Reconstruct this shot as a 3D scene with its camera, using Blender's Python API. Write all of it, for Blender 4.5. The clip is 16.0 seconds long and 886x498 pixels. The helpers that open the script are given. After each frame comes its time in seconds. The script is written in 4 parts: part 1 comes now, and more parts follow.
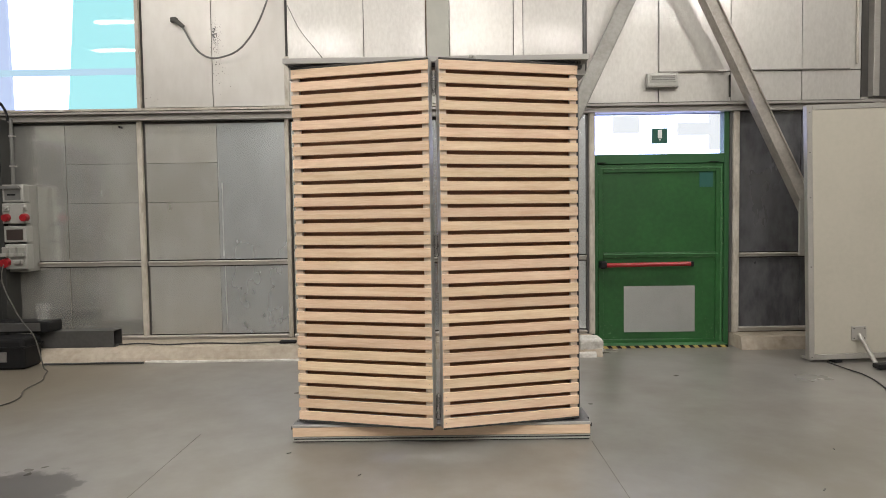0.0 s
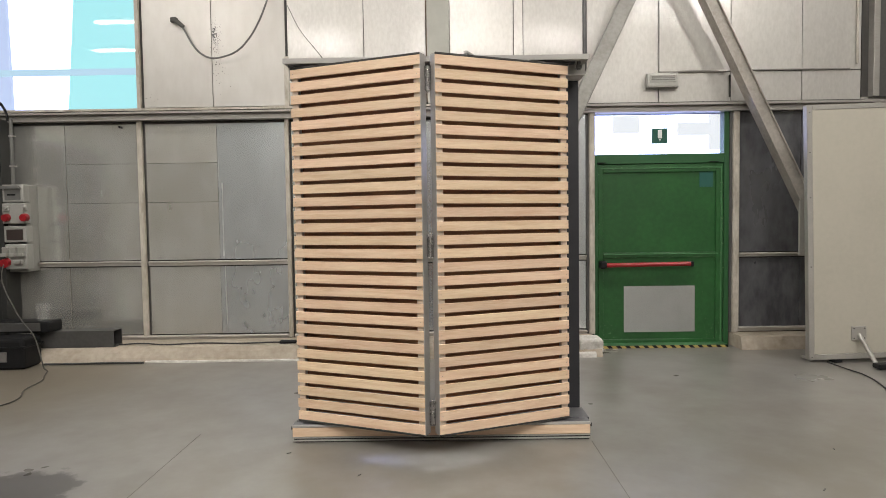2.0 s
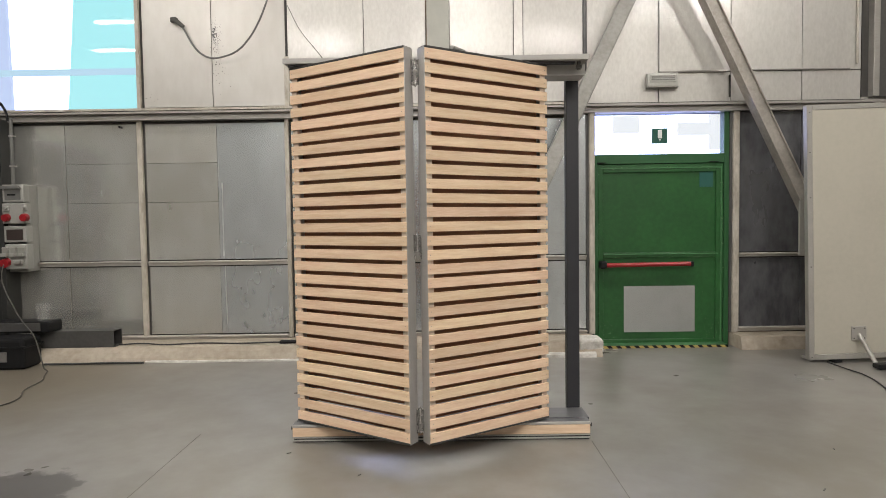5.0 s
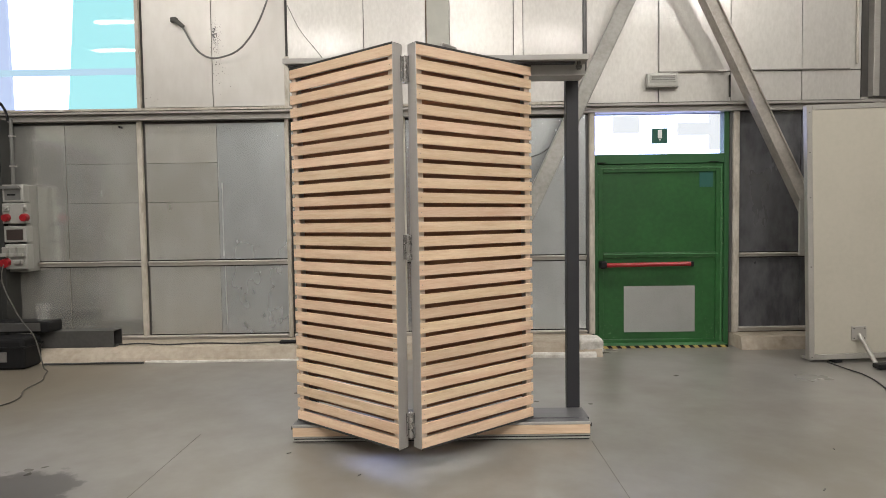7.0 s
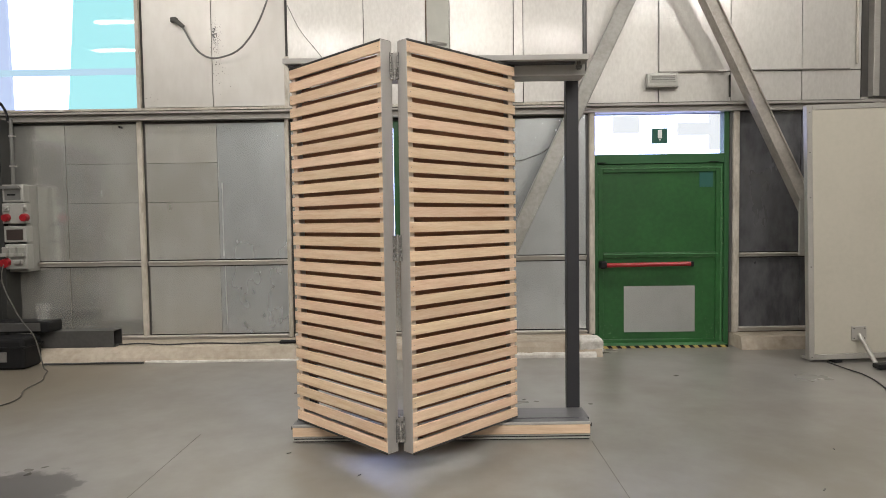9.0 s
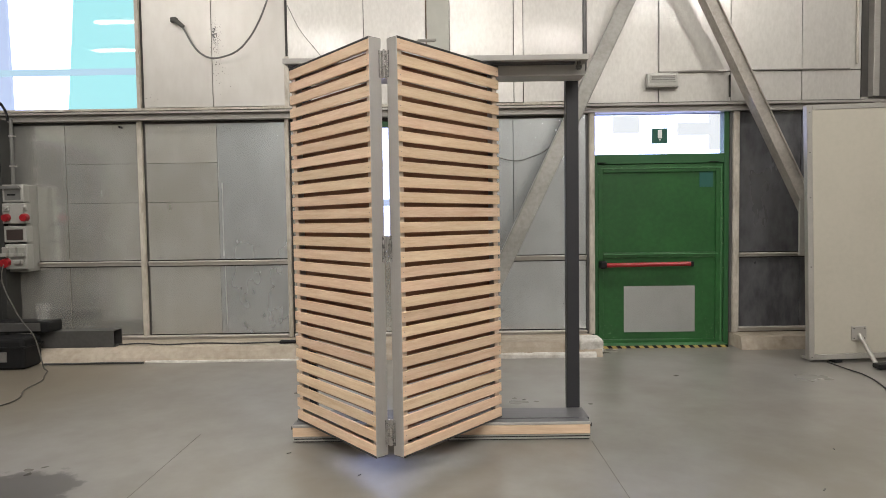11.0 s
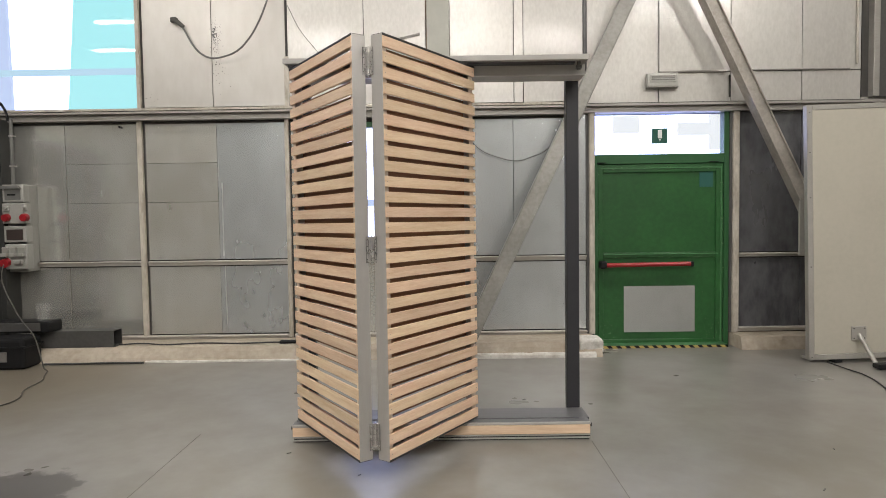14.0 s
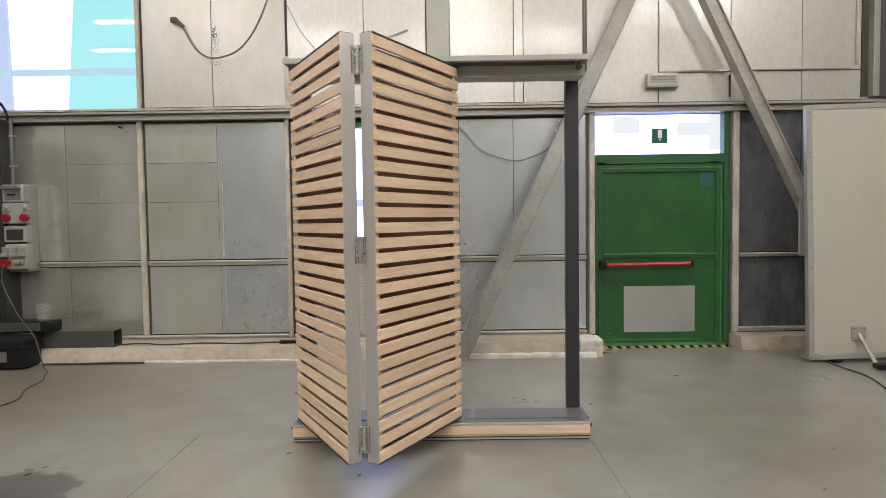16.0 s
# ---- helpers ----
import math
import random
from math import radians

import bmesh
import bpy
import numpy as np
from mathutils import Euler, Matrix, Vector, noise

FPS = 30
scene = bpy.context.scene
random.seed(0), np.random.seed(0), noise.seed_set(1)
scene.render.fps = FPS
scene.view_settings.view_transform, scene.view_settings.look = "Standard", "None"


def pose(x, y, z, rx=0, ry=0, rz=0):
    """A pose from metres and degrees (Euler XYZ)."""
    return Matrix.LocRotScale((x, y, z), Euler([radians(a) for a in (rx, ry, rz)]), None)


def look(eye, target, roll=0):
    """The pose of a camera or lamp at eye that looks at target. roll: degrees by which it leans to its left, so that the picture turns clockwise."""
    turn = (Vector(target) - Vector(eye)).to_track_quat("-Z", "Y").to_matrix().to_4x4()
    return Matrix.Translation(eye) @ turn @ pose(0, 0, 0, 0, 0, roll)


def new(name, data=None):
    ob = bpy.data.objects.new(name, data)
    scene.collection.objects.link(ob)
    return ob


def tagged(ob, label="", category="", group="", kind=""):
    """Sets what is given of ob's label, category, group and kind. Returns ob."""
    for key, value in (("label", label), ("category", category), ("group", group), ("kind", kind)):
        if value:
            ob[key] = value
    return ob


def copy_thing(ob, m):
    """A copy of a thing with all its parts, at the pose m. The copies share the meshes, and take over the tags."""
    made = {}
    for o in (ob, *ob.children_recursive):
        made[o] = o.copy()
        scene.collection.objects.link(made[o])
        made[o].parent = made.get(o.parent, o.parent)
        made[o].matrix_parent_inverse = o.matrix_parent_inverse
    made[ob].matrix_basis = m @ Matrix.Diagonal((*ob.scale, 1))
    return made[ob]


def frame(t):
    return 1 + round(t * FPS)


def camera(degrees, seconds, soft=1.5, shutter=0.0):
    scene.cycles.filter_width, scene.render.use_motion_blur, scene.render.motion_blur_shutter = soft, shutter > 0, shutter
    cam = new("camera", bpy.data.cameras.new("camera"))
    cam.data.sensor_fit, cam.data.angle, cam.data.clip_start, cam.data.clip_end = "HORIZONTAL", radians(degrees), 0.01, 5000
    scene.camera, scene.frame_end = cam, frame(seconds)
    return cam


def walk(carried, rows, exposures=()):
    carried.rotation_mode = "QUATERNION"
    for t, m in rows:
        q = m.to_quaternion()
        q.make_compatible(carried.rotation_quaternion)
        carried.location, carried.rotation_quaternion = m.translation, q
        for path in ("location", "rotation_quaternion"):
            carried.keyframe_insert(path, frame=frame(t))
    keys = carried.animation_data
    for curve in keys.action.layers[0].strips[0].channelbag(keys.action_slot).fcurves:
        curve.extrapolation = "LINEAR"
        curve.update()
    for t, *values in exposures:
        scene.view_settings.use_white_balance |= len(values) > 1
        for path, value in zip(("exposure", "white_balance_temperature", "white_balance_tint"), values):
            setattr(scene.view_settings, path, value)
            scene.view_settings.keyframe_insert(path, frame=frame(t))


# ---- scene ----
# camera: stands still on a tripod
cam = camera(71.44, 16.0, soft=0.8)
EYE = Vector((0.9949, -4.2208, 1.4979))
STAND = look(EYE, EYE + Vector((-0.00587, 0.99894, -0.04558)) * 5, -0.8205)
walk(cam, [(0, STAND), (16, STAND)], exposures=[(0, -0.06), (16, -0.06)])

# ---- light ----
world = bpy.data.worlds.new("world")
scene.world = world
world.use_nodes = True
wn = world.node_tree.nodes
sky = wn.new("ShaderNodeTexSky")
sky.sky_type, sky.sun_disc, sky.sun_elevation, sky.sun_rotation = "NISHITA", False, radians(40), radians(200)
wn["Background"].inputs[1].default_value = 0.1
world.node_tree.links.new(sky.outputs[0], wn["Background"].inputs[0])

LAMP_Z = 6.2
# strip lights under the roof: (x, y, watts)
STRIP_LAMPS = [(-4.0, -3.2, 150), (1.2, -3.0, 58), (6.2, -3.6, 180), (-6.25, -4.1, 16), (-7.6, -6.4, 16), (-2.0, -6.0, 178), (1.0, -6.0, 155), (3.8, -6.0, 162), (-3.0, -11.5, 130), (6.0, -11.5, 130)]
# round high-bay lamps along the wall: (x, y, watts)
BAY_LAMPS = [(-3.3, 0.7, 60), (-0.4, 0.7, 60), (2.5, 0.7, 38), (5.6, 0.7, 80)]
WALL_Y = 2.99


# ---- materials ----
def nodes_of(name):
    m = bpy.data.materials.new(name)
    m.use_nodes = True
    return m, m.node_tree.nodes, m.node_tree.links, m.node_tree.nodes["Principled BSDF"]


def surface(name, base, dark, rough=0.5, metal=0.0, scale=3.0, fine=60.0, stretch=(1, 1, 1), bump=0.1, amount=0.6,
            rough_var=0.12, island=0.0, world_space=True, distance=0.01):
    """Two colours mixed by a large and a fine noise, with uneven gloss and a fine relief."""
    m, n, l, p = nodes_of(name)
    if world_space:
        co = n.new("ShaderNodeNewGeometry").outputs["Position"]
    else:
        tc = n.new("ShaderNodeTexCoord")
        info = n.new("ShaderNodeObjectInfo")
        off = n.new("ShaderNodeVectorMath")
        off.operation = "MULTIPLY_ADD"
        off.inputs[1].default_value = (37.0, 53.0, 71.0)
        l.new(info.outputs["Random"], off.inputs[0])
        l.new(tc.outputs["Object"], off.inputs[2])
        co = off.outputs[0]
    mp = n.new("ShaderNodeMapping")
    mp.inputs["Scale"].default_value = stretch
    l.new(co, mp.inputs["Vector"])
    big, small = n.new("ShaderNodeTexNoise"), n.new("ShaderNodeTexNoise")
    for node, s, d in ((big, scale, 5), (small, fine, 4)):
        node.inputs["Scale"].default_value, node.inputs["Detail"].default_value = s, d
        node.inputs["Roughness"].default_value = 0.6
        l.new(mp.outputs[0], node.inputs["Vector"])
    mix = n.new("ShaderNodeMath")
    mix.operation = "MULTIPLY_ADD"
    mix.inputs[1].default_value = 0.4
    l.new(small.outputs[0], mix.inputs[0])
    half = n.new("ShaderNodeMath")
    half.operation = "MULTIPLY"
    half.inputs[1].default_value = 0.6
    l.new(big.outputs[0], half.inputs[0])
    l.new(half.outputs[0], mix.inputs[2])
    ramp = n.new("ShaderNodeMapRange")
    ramp.interpolation_type = "SMOOTHSTEP"
    ramp.inputs["From Min"].default_value, ramp.inputs["From Max"].default_value = 0.30, 0.70
    ramp.inputs["To Max"].default_value = amount
    l.new(mix.outputs[0], ramp.inputs["Value"])
    col = n.new("ShaderNodeMix")
    col.data_type = "RGBA"
    col.inputs["A"].default_value, col.inputs["B"].default_value = (*base, 1), (*dark, 1)
    l.new(ramp.outputs[0], col.inputs["Factor"])
    out = col.outputs["Result"]
    if island:
        info = n.new("ShaderNodeObjectInfo")
        hsv = n.new("ShaderNodeHueSaturation")
        rng = n.new("ShaderNodeMapRange")
        rng.inputs["To Min"].default_value, rng.inputs["To Max"].default_value = 1 - island, 1 + island
        l.new(info.outputs["Random"], rng.inputs["Value"])
        l.new(rng.outputs[0], hsv.inputs["Value"])
        l.new(out, hsv.inputs["Color"])
        hue = n.new("ShaderNodeMapRange")
        hue.inputs["To Min"].default_value, hue.inputs["To Max"].default_value = 0.5 - island * 0.09, 0.5 + island * 0.05
        mul = n.new("ShaderNodeMath")
        mul.operation = "MULTIPLY"
        mul.inputs[1].default_value = 7.31
        fra = n.new("ShaderNodeMath")
        fra.operation = "FRACT"
        l.new(info.outputs["Random"], mul.inputs[0])
        l.new(mul.outputs[0], fra.inputs[0])
        l.new(fra.outputs[0], hue.inputs["Value"])
        l.new(hue.outputs[0], hsv.inputs["Hue"])
        out = hsv.outputs[0]
    l.new(out, p.inputs["Base Color"])
    rr = n.new("ShaderNodeMapRange")
    rr.inputs["To Min"].default_value, rr.inputs["To Max"].default_value = max(0.03, rough - rough_var), min(1, rough + rough_var)
    l.new(big.outputs[0], rr.inputs["Value"])
    l.new(rr.outputs[0], p.inputs["Roughness"])
    p.inputs["Metallic"].default_value = metal
    if bump:
        b = n.new("ShaderNodeBump")
        b.inputs["Strength"].default_value, b.inputs["Distance"].default_value = bump, distance
        l.new(mix.outputs[0], b.inputs["Height"])
        l.new(b.outputs[0], p.inputs["Normal"])
        l.new(b.outputs[0], p.inputs["Coat Normal"])
    return m


def glow(name, colour, strength):
    m, n, l, p = nodes_of(name)
    p.inputs["Base Color"].default_value = (0.02, 0.02, 0.02, 1)
    p.inputs["Emission Color"].default_value = (*colour, 1)
    p.inputs["Emission Strength"].default_value = strength
    p.inputs["Roughness"].default_value = 0.8
    return m


def clear(name, tint=(1, 1, 1), rough=0.0, alpha=1.0):
    m, n, l, p = nodes_of(name)
    p.inputs["Base Color"].default_value = (*tint, 1)
    p.inputs["Roughness"].default_value = rough
    p.inputs["Transmission Weight"].default_value = 1.0
    p.inputs["IOR"].default_value = 1.45
    p.inputs["Alpha"].default_value = alpha
    return m


def floor_concrete():
    """Power-floated concrete: cloudy grey, half gloss, one dark damp patch with a ragged edge."""
    m = surface("floor_concrete", (0.248, 0.241, 0.225), (0.142, 0.127, 0.104), 0.30, 0.0, 0.45, 3.0, bump=0.005, amount=0.8, rough_var=0.12, distance=0.004)
    n, l = m.node_tree.nodes, m.node_tree.links
    p = n["Principled BSDF"]
    pos = n.new("ShaderNodeNewGeometry").outputs["Position"]
    rag = n.new("ShaderNodeTexNoise")
    rag.inputs["Scale"].default_value, rag.inputs["Detail"].default_value = 5.0, 9
    rag.inputs["Roughness"].default_value = 0.62
    l.new(pos, rag.inputs["Vector"])
    dist = n.new("ShaderNodeVectorMath")
    dist.operation = "DISTANCE"
    dist.inputs[1].default_value = (-1.52, -0.92, 0)
    l.new(pos, dist.inputs[0])
    add = n.new("ShaderNodeMath")
    add.operation = "MULTIPLY_ADD"
    add.inputs[1].default_value = 0.55
    l.new(rag.outputs[0], add.inputs[0])
    l.new(dist.outputs["Value"], add.inputs[2])
    wet = n.new("ShaderNodeMapRange")
    wet.inputs["From Min"].default_value, wet.inputs["From Max"].default_value = 0.64, 0.69
    wet.inputs["To Min"].default_value, wet.inputs["To Max"].default_value = 0.78, 0.0
    l.new(add.outputs[0], wet.inputs["Value"])
    # small dark specks and scuffs
    sp = n.new("ShaderNodeTexNoise")
    sp.inputs["Scale"].default_value, sp.inputs["Detail"].default_value = 11.0, 5
    l.new(pos, sp.inputs["Vector"])
    spr = n.new("ShaderNodeMapRange")
    spr.interpolation_type = "SMOOTHSTEP"
    spr.inputs["From Min"].default_value, spr.inputs["From Max"].default_value = 0.70, 0.80
    spr.inputs["To Max"].default_value = 0.12
    l.new(sp.outputs[0], spr.inputs["Value"])
    mx = n.new("ShaderNodeMath")
    mx.operation = "MAXIMUM"
    l.new(wet.outputs[0], mx.inputs[0])
    l.new(spr.outputs[0], mx.inputs[1])
    old = p.inputs["Base Color"].links[0].from_socket
    mix = n.new("ShaderNodeMix")
    mix.data_type = "RGBA"
    mix.inputs["B"].default_value = (0.06, 0.055, 0.05, 1)
    l.new(old, mix.inputs["A"])
    l.new(mx.outputs[0], mix.inputs["Factor"])
    # brown dust trodden in round the sockets
    far = n.new("ShaderNodeVectorMath")
    far.operation = "DISTANCE"
    far.inputs[1].default_value = (-3.7, 1.6, 0)
    l.new(pos, far.inputs[0])
    edge = n.new("ShaderNodeMath")
    edge.operation = "MULTIPLY_ADD"
    edge.inputs[1].default_value = 0.5
    l.new(rag.outputs[0], edge.inputs[0])
    l.new(far.outputs["Value"], edge.inputs[2])
    dust = n.new("ShaderNodeMapRange")
    dust.interpolation_type = "SMOOTHSTEP"
    dust.inputs["From Min"].default_value, dust.inputs["From Max"].default_value = 1.2, 2.5
    dust.inputs["To Min"].default_value, dust.inputs["To Max"].default_value = 0.75, 0.0
    l.new(edge.outputs[0], dust.inputs["Value"])
    brown = n.new("ShaderNodeMix")
    brown.data_type = "RGBA"
    brown.inputs["B"].default_value = (0.172, 0.145, 0.105, 1)
    l.new(mix.outputs["Result"], brown.inputs["A"])
    l.new(dust.outputs[0], brown.inputs["Factor"])
    l.new(brown.outputs["Result"], p.inputs["Base Color"])
    return m


M_FLOOR = floor_concrete()
M_JOINT = surface("slab_joint", (0.17, 0.158, 0.142), (0.10, 0.093, 0.082), 0.7, 0, 3, 30)
M_WOOD = surface("pale_larch", (0.750, 0.585, 0.412), (0.620, 0.430, 0.278), 0.48, 0.0, 3.4, 18.0, (0.9, 6, 12), 0.2, 1.0, island=0.10, world_space=False, distance=0.002)
M_WOODUP = surface("pale_beige_upright", (0.66, 0.555, 0.455), (0.56, 0.455, 0.36), 0.5, 0.0, 3.4, 18.0, (6, 6, 0.9), 0.2, 1.0, island=0.06, world_space=False, distance=0.002)
# back slats: larch with the shade of the gaps put into its colour
M_WOODSHADE = surface("gap_shaded_larch", (0.34, 0.165, 0.090), (0.24, 0.112, 0.060), 0.55, 0.0, 1.8, 12.0, (0.8, 7, 14), 0.15, 0.8, island=0.08, world_space=False, distance=0.002)
M_STEEL = surface("brushed_grey_steel", (0.52, 0.50, 0.475), (0.42, 0.40, 0.38), 0.38, 0.62, 2.0, 90.0, (6, 6, 0.6), 0.05, world_space=False, distance=0.001)
M_STEELDARK = surface("dark_trim_metal", (0.06, 0.055, 0.05), (0.03, 0.03, 0.03), 0.5, 0.3, 3, 50)
M_ZINC = surface("zinc_hinge", (0.56, 0.54, 0.52), (0.44, 0.42, 0.40), 0.27, 0.8, 8, 80, bump=0.05, distance=0.001)
M_POST = surface("anthracite_paint", (0.028, 0.028, 0.033), (0.019, 0.019, 0.023), 0.45, 0.0, 2, 70, bump=0.04, distance=0.001)
M_HEADER = surface("warm_grey_paint", (0.40, 0.385, 0.36), (0.32, 0.305, 0.285), 0.55, 0.0, 2, 60, (1, 4, 4), 0.04, distance=0.001)
M_SILL = surface("grey_sill_metal", (0.15, 0.147, 0.155), (0.105, 0.102, 0.108), 0.38, 0.4, 2, 60, (0.5, 5, 5), 0.04, distance=0.001)
M_RUBBER = surface("black_rubber", (0.018, 0.018, 0.018), (0.03, 0.03, 0.03), 0.7, 0, 8, 80)
M_UPPER = surface("pale_sheet", (0.62, 0.60, 0.56), (0.45, 0.43, 0.395), 0.36, 0.36, 0.7, 26.0, (1.3, 1, 0.6), 0.30, 0.8, 0.18, 0.07, distance=0.008)
M_UPPER.node_tree.nodes["Principled BSDF"].inputs["Coat Weight"].default_value = 0.75
M_UPPER.node_tree.nodes["Principled BSDF"].inputs["Coat Roughness"].default_value = 0.12


def peeling(m, scale, patch, strength):
    """Adds a cracked, blistered relief in patches over a sheet's own relief."""
    n, l = m.node_tree.nodes, m.node_tree.links
    p = n["Principled BSDF"]
    pos = n.new("ShaderNodeNewGeometry").outputs["Position"]
    crack, where = n.new("ShaderNodeTexNoise"), n.new("ShaderNodeTexNoise")
    for node, sc, d in ((crack, scale, 3), (where, patch, 3)):
        node.inputs["Scale"].default_value, node.inputs["Detail"].default_value = sc, d
        l.new(pos, node.inputs["Vector"])
    step, mask, height = n.new("ShaderNodeMapRange"), n.new("ShaderNodeMapRange"), n.new("ShaderNodeMath")
    step.inputs["From Min"].default_value, step.inputs["From Max"].default_value = 0.44, 0.58
    mask.inputs["From Min"].default_value, mask.inputs["From Max"].default_value = 0.46, 0.60
    l.new(crack.outputs[0], step.inputs["Value"])
    l.new(where.outputs[0], mask.inputs["Value"])
    height.operation = "MULTIPLY"
    l.new(step.outputs[0], height.inputs[0])
    l.new(mask.outputs[0], height.inputs[1])
    b = n.new("ShaderNodeBump")
    b.inputs["Strength"].default_value, b.inputs["Distance"].default_value = strength, 0.004
    l.new(height.outputs[0], b.inputs["Height"])
    l.new(p.inputs["Normal"].links[0].from_socket, b.inputs["Normal"])
    l.new(b.outputs[0], p.inputs["Normal"])
    l.new(b.outputs[0], p.inputs["Coat Normal"])


peeling(M_UPPER, 34.0, 1.1, 0.13)
M_UPPERSMOOTH = surface("smooth_pale_sheet", (0.58, 0.56, 0.525), (0.46, 0.435, 0.395), 0.34, 0.30, 0.5, 5.0, (1.2, 1, 0.5), 0.06, 0.8, 0.10, 0.04, distance=0.008)
M_PILASTER = surface("grey_green_paint", (0.44, 0.435, 0.385), (0.35, 0.345, 0.30), 0.45, 0, 1.2, 9, bump=0.05)
M_SOCKET = surface("aged_white_plastic", (0.34, 0.335, 0.31), (0.25, 0.245, 0.22), 0.5, 0, 5, 50, bump=0.03)
M_GREENWORN = surface("worn_green_edge", (0.075, 0.20, 0.085), (0.035, 0.12, 0.04), 0.4, 0, 9, 40, bump=0.05)
M_LOWER = surface("grey_sheet", (0.76, 0.765, 0.73), (0.58, 0.56, 0.50), 0.24, 0.76, 0.8, 3.2, (1.2, 1, 0.6), 0.03, 0.85, 0.12, 0.09, distance=0.012)
M_LOWERBLUE = surface("blue_grey_sheet", (0.66, 0.69, 0.705), (0.53, 0.545, 0.55), 0.24, 0.78, 0.8, 3.2, (1.2, 1, 0.6), 0.0, 0.85, 0.14, 0.06, distance=0.012)
M_COLUMN = surface("near_black_paint", (0.034, 0.034, 0.032), (0.02, 0.02, 0.019), 0.5, 0.0, 2, 30, bump=0.06)
M_DARKSHEET = surface("dark_sheet", (0.19, 0.19, 0.20), (0.055, 0.055, 0.06), 0.32, 0.4, 1.6, 7.0, (1.4, 1, 0.6), 0.15, 0.95, 0.15, distance=0.008)
# dark panel seams, and strips painted where shade falls by girt and uprights
M_SEAMSHADE = surface("dark_seam_and_shade", (0.05, 0.045, 0.04), (0.03, 0.03, 0.025), 0.7)
M_GIRT = surface("galvanised_girt", (0.39, 0.37, 0.34), (0.25, 0.235, 0.21), 0.42, 0.35, 1.5, 30, (0.6, 3, 3), 0.08, distance=0.003)
M_RAIL = surface("galvanised_rail", (0.52, 0.49, 0.45), (0.36, 0.335, 0.30), 0.38, 0.3, 1.5, 30, (0.6, 3, 3), 0.06, distance=0.003)
M_CREAM = surface("cream_worn_paint", (0.56, 0.52, 0.45), (0.27, 0.235, 0.185), 0.5, 0, 4, 25, (1.5, 1, 0.5), 0.25, 0.9, distance=0.003)
M_BRACE = surface("grey_beige_steel", (0.32, 0.31, 0.285), (0.20, 0.19, 0.17), 0.40, 0.25, 2.6, 25, bump=0.08, amount=0.95, distance=0.003)
M_BRACEPALE = surface("pale_beige_steel", (0.50, 0.465, 0.415), (0.30, 0.275, 0.24), 0.38, 0.25, 2.6, 25, bump=0.08, amount=0.95, distance=0.003)
M_PLINTH = surface("rough_plinth_concrete", (0.46, 0.40, 0.325), (0.30, 0.25, 0.19), 0.8, 0, 2.2, 16, bump=0.6, amount=0.95, distance=0.012)
M_WHITEWASH = surface("flaked_whitewash", (0.72, 0.70, 0.66), (0.40, 0.37, 0.33), 0.8, 0, 6, 30, bump=0.5, amount=0.8, distance=0.01)
M_GREEN = surface("green_door_paint", (0.028, 0.120, 0.032), (0.014, 0.062, 0.018), 0.34, 0, 1.1, 18, bump=0.05, amount=0.9, distance=0.002)
M_GREENDARK = surface("green_frame_paint", (0.024, 0.10, 0.032), (0.016, 0.065, 0.022), 0.4, 0, 2, 30, bump=0.05, distance=0.002)
M_GREENCHIP = surface("chipped_green_primer", (0.17, 0.27, 0.15), (0.08, 0.17, 0.07), 0.6, 0, 9, 40, bump=0.05)
M_RED = surface("red_plastic", (0.34, 0.014, 0.020), (0.20, 0.008, 0.012), 0.35, 0, 4, 60, bump=0.03)
M_KICK = surface("galvanised_kick_plate", (0.69, 0.70, 0.70), (0.54, 0.55, 0.545), 0.25, 0.85, 1.0, 6, bump=0)
M_YELLOW = surface("yellow_tape", (0.52, 0.40, 0.12), (0.34, 0.26, 0.09), 0.6, 0, 9, 60)
M_BLACK = surface("black_plastic", (0.013, 0.013, 0.014), (0.008, 0.008, 0.008), 0.55, 0, 4, 60, bump=0.05)
M_BLACK.node_tree.nodes["Principled BSDF"].inputs["Specular IOR Level"].default_value = 0.2
M_WHITEBOX = surface("white_plastic", (0.50, 0.49, 0.455), (0.36, 0.35, 0.32), 0.45, 0, 5, 50, bump=0.03)
M_GREYBOX = surface("grey_plastic", (0.30, 0.295, 0.27), (0.22, 0.215, 0.195), 0.5, 0, 5, 50, bump=0.03)
M_SMOKED = surface("smoked_cover_plastic", (0.055, 0.040, 0.036), (0.035, 0.027, 0.025), 0.3, 0, 4, 60, bump=0.02)
M_RUST = surface("rusty_edge", (0.19, 0.115, 0.065), (0.07, 0.05, 0.035), 0.8, 0, 9, 50, bump=0.2)
M_SANDWICH = surface("cream_sandwich_panel", (0.47, 0.44, 0.37), (0.39, 0.365, 0.305), 0.42, 0, 0.9, 20, bump=0.03, distance=0.002)
M_ALU = surface("aluminium_edging", (0.44, 0.42, 0.385), (0.34, 0.325, 0.30), 0.42, 0.4, 3, 50, bump=0.04)
M_SIGN = surface("sign_green", (0.012, 0.085, 0.058), (0.010, 0.070, 0.050), 0.5)
M_SIGNWHITE = surface("sign_white", (0.75, 0.76, 0.74), (0.7, 0.7, 0.68), 0.5)
M_STICKER = surface("blue_sticker", (0.018, 0.105, 0.085), (0.015, 0.085, 0.07), 0.5)
M_CABLE = surface("grey_cable", (0.16, 0.155, 0.145), (0.10, 0.10, 0.095), 0.55, 0, 6, 60)
M_CABLEMID = surface("worn_grey_cable", (0.085, 0.08, 0.072), (0.05, 0.048, 0.043), 0.55, 0, 6, 60)
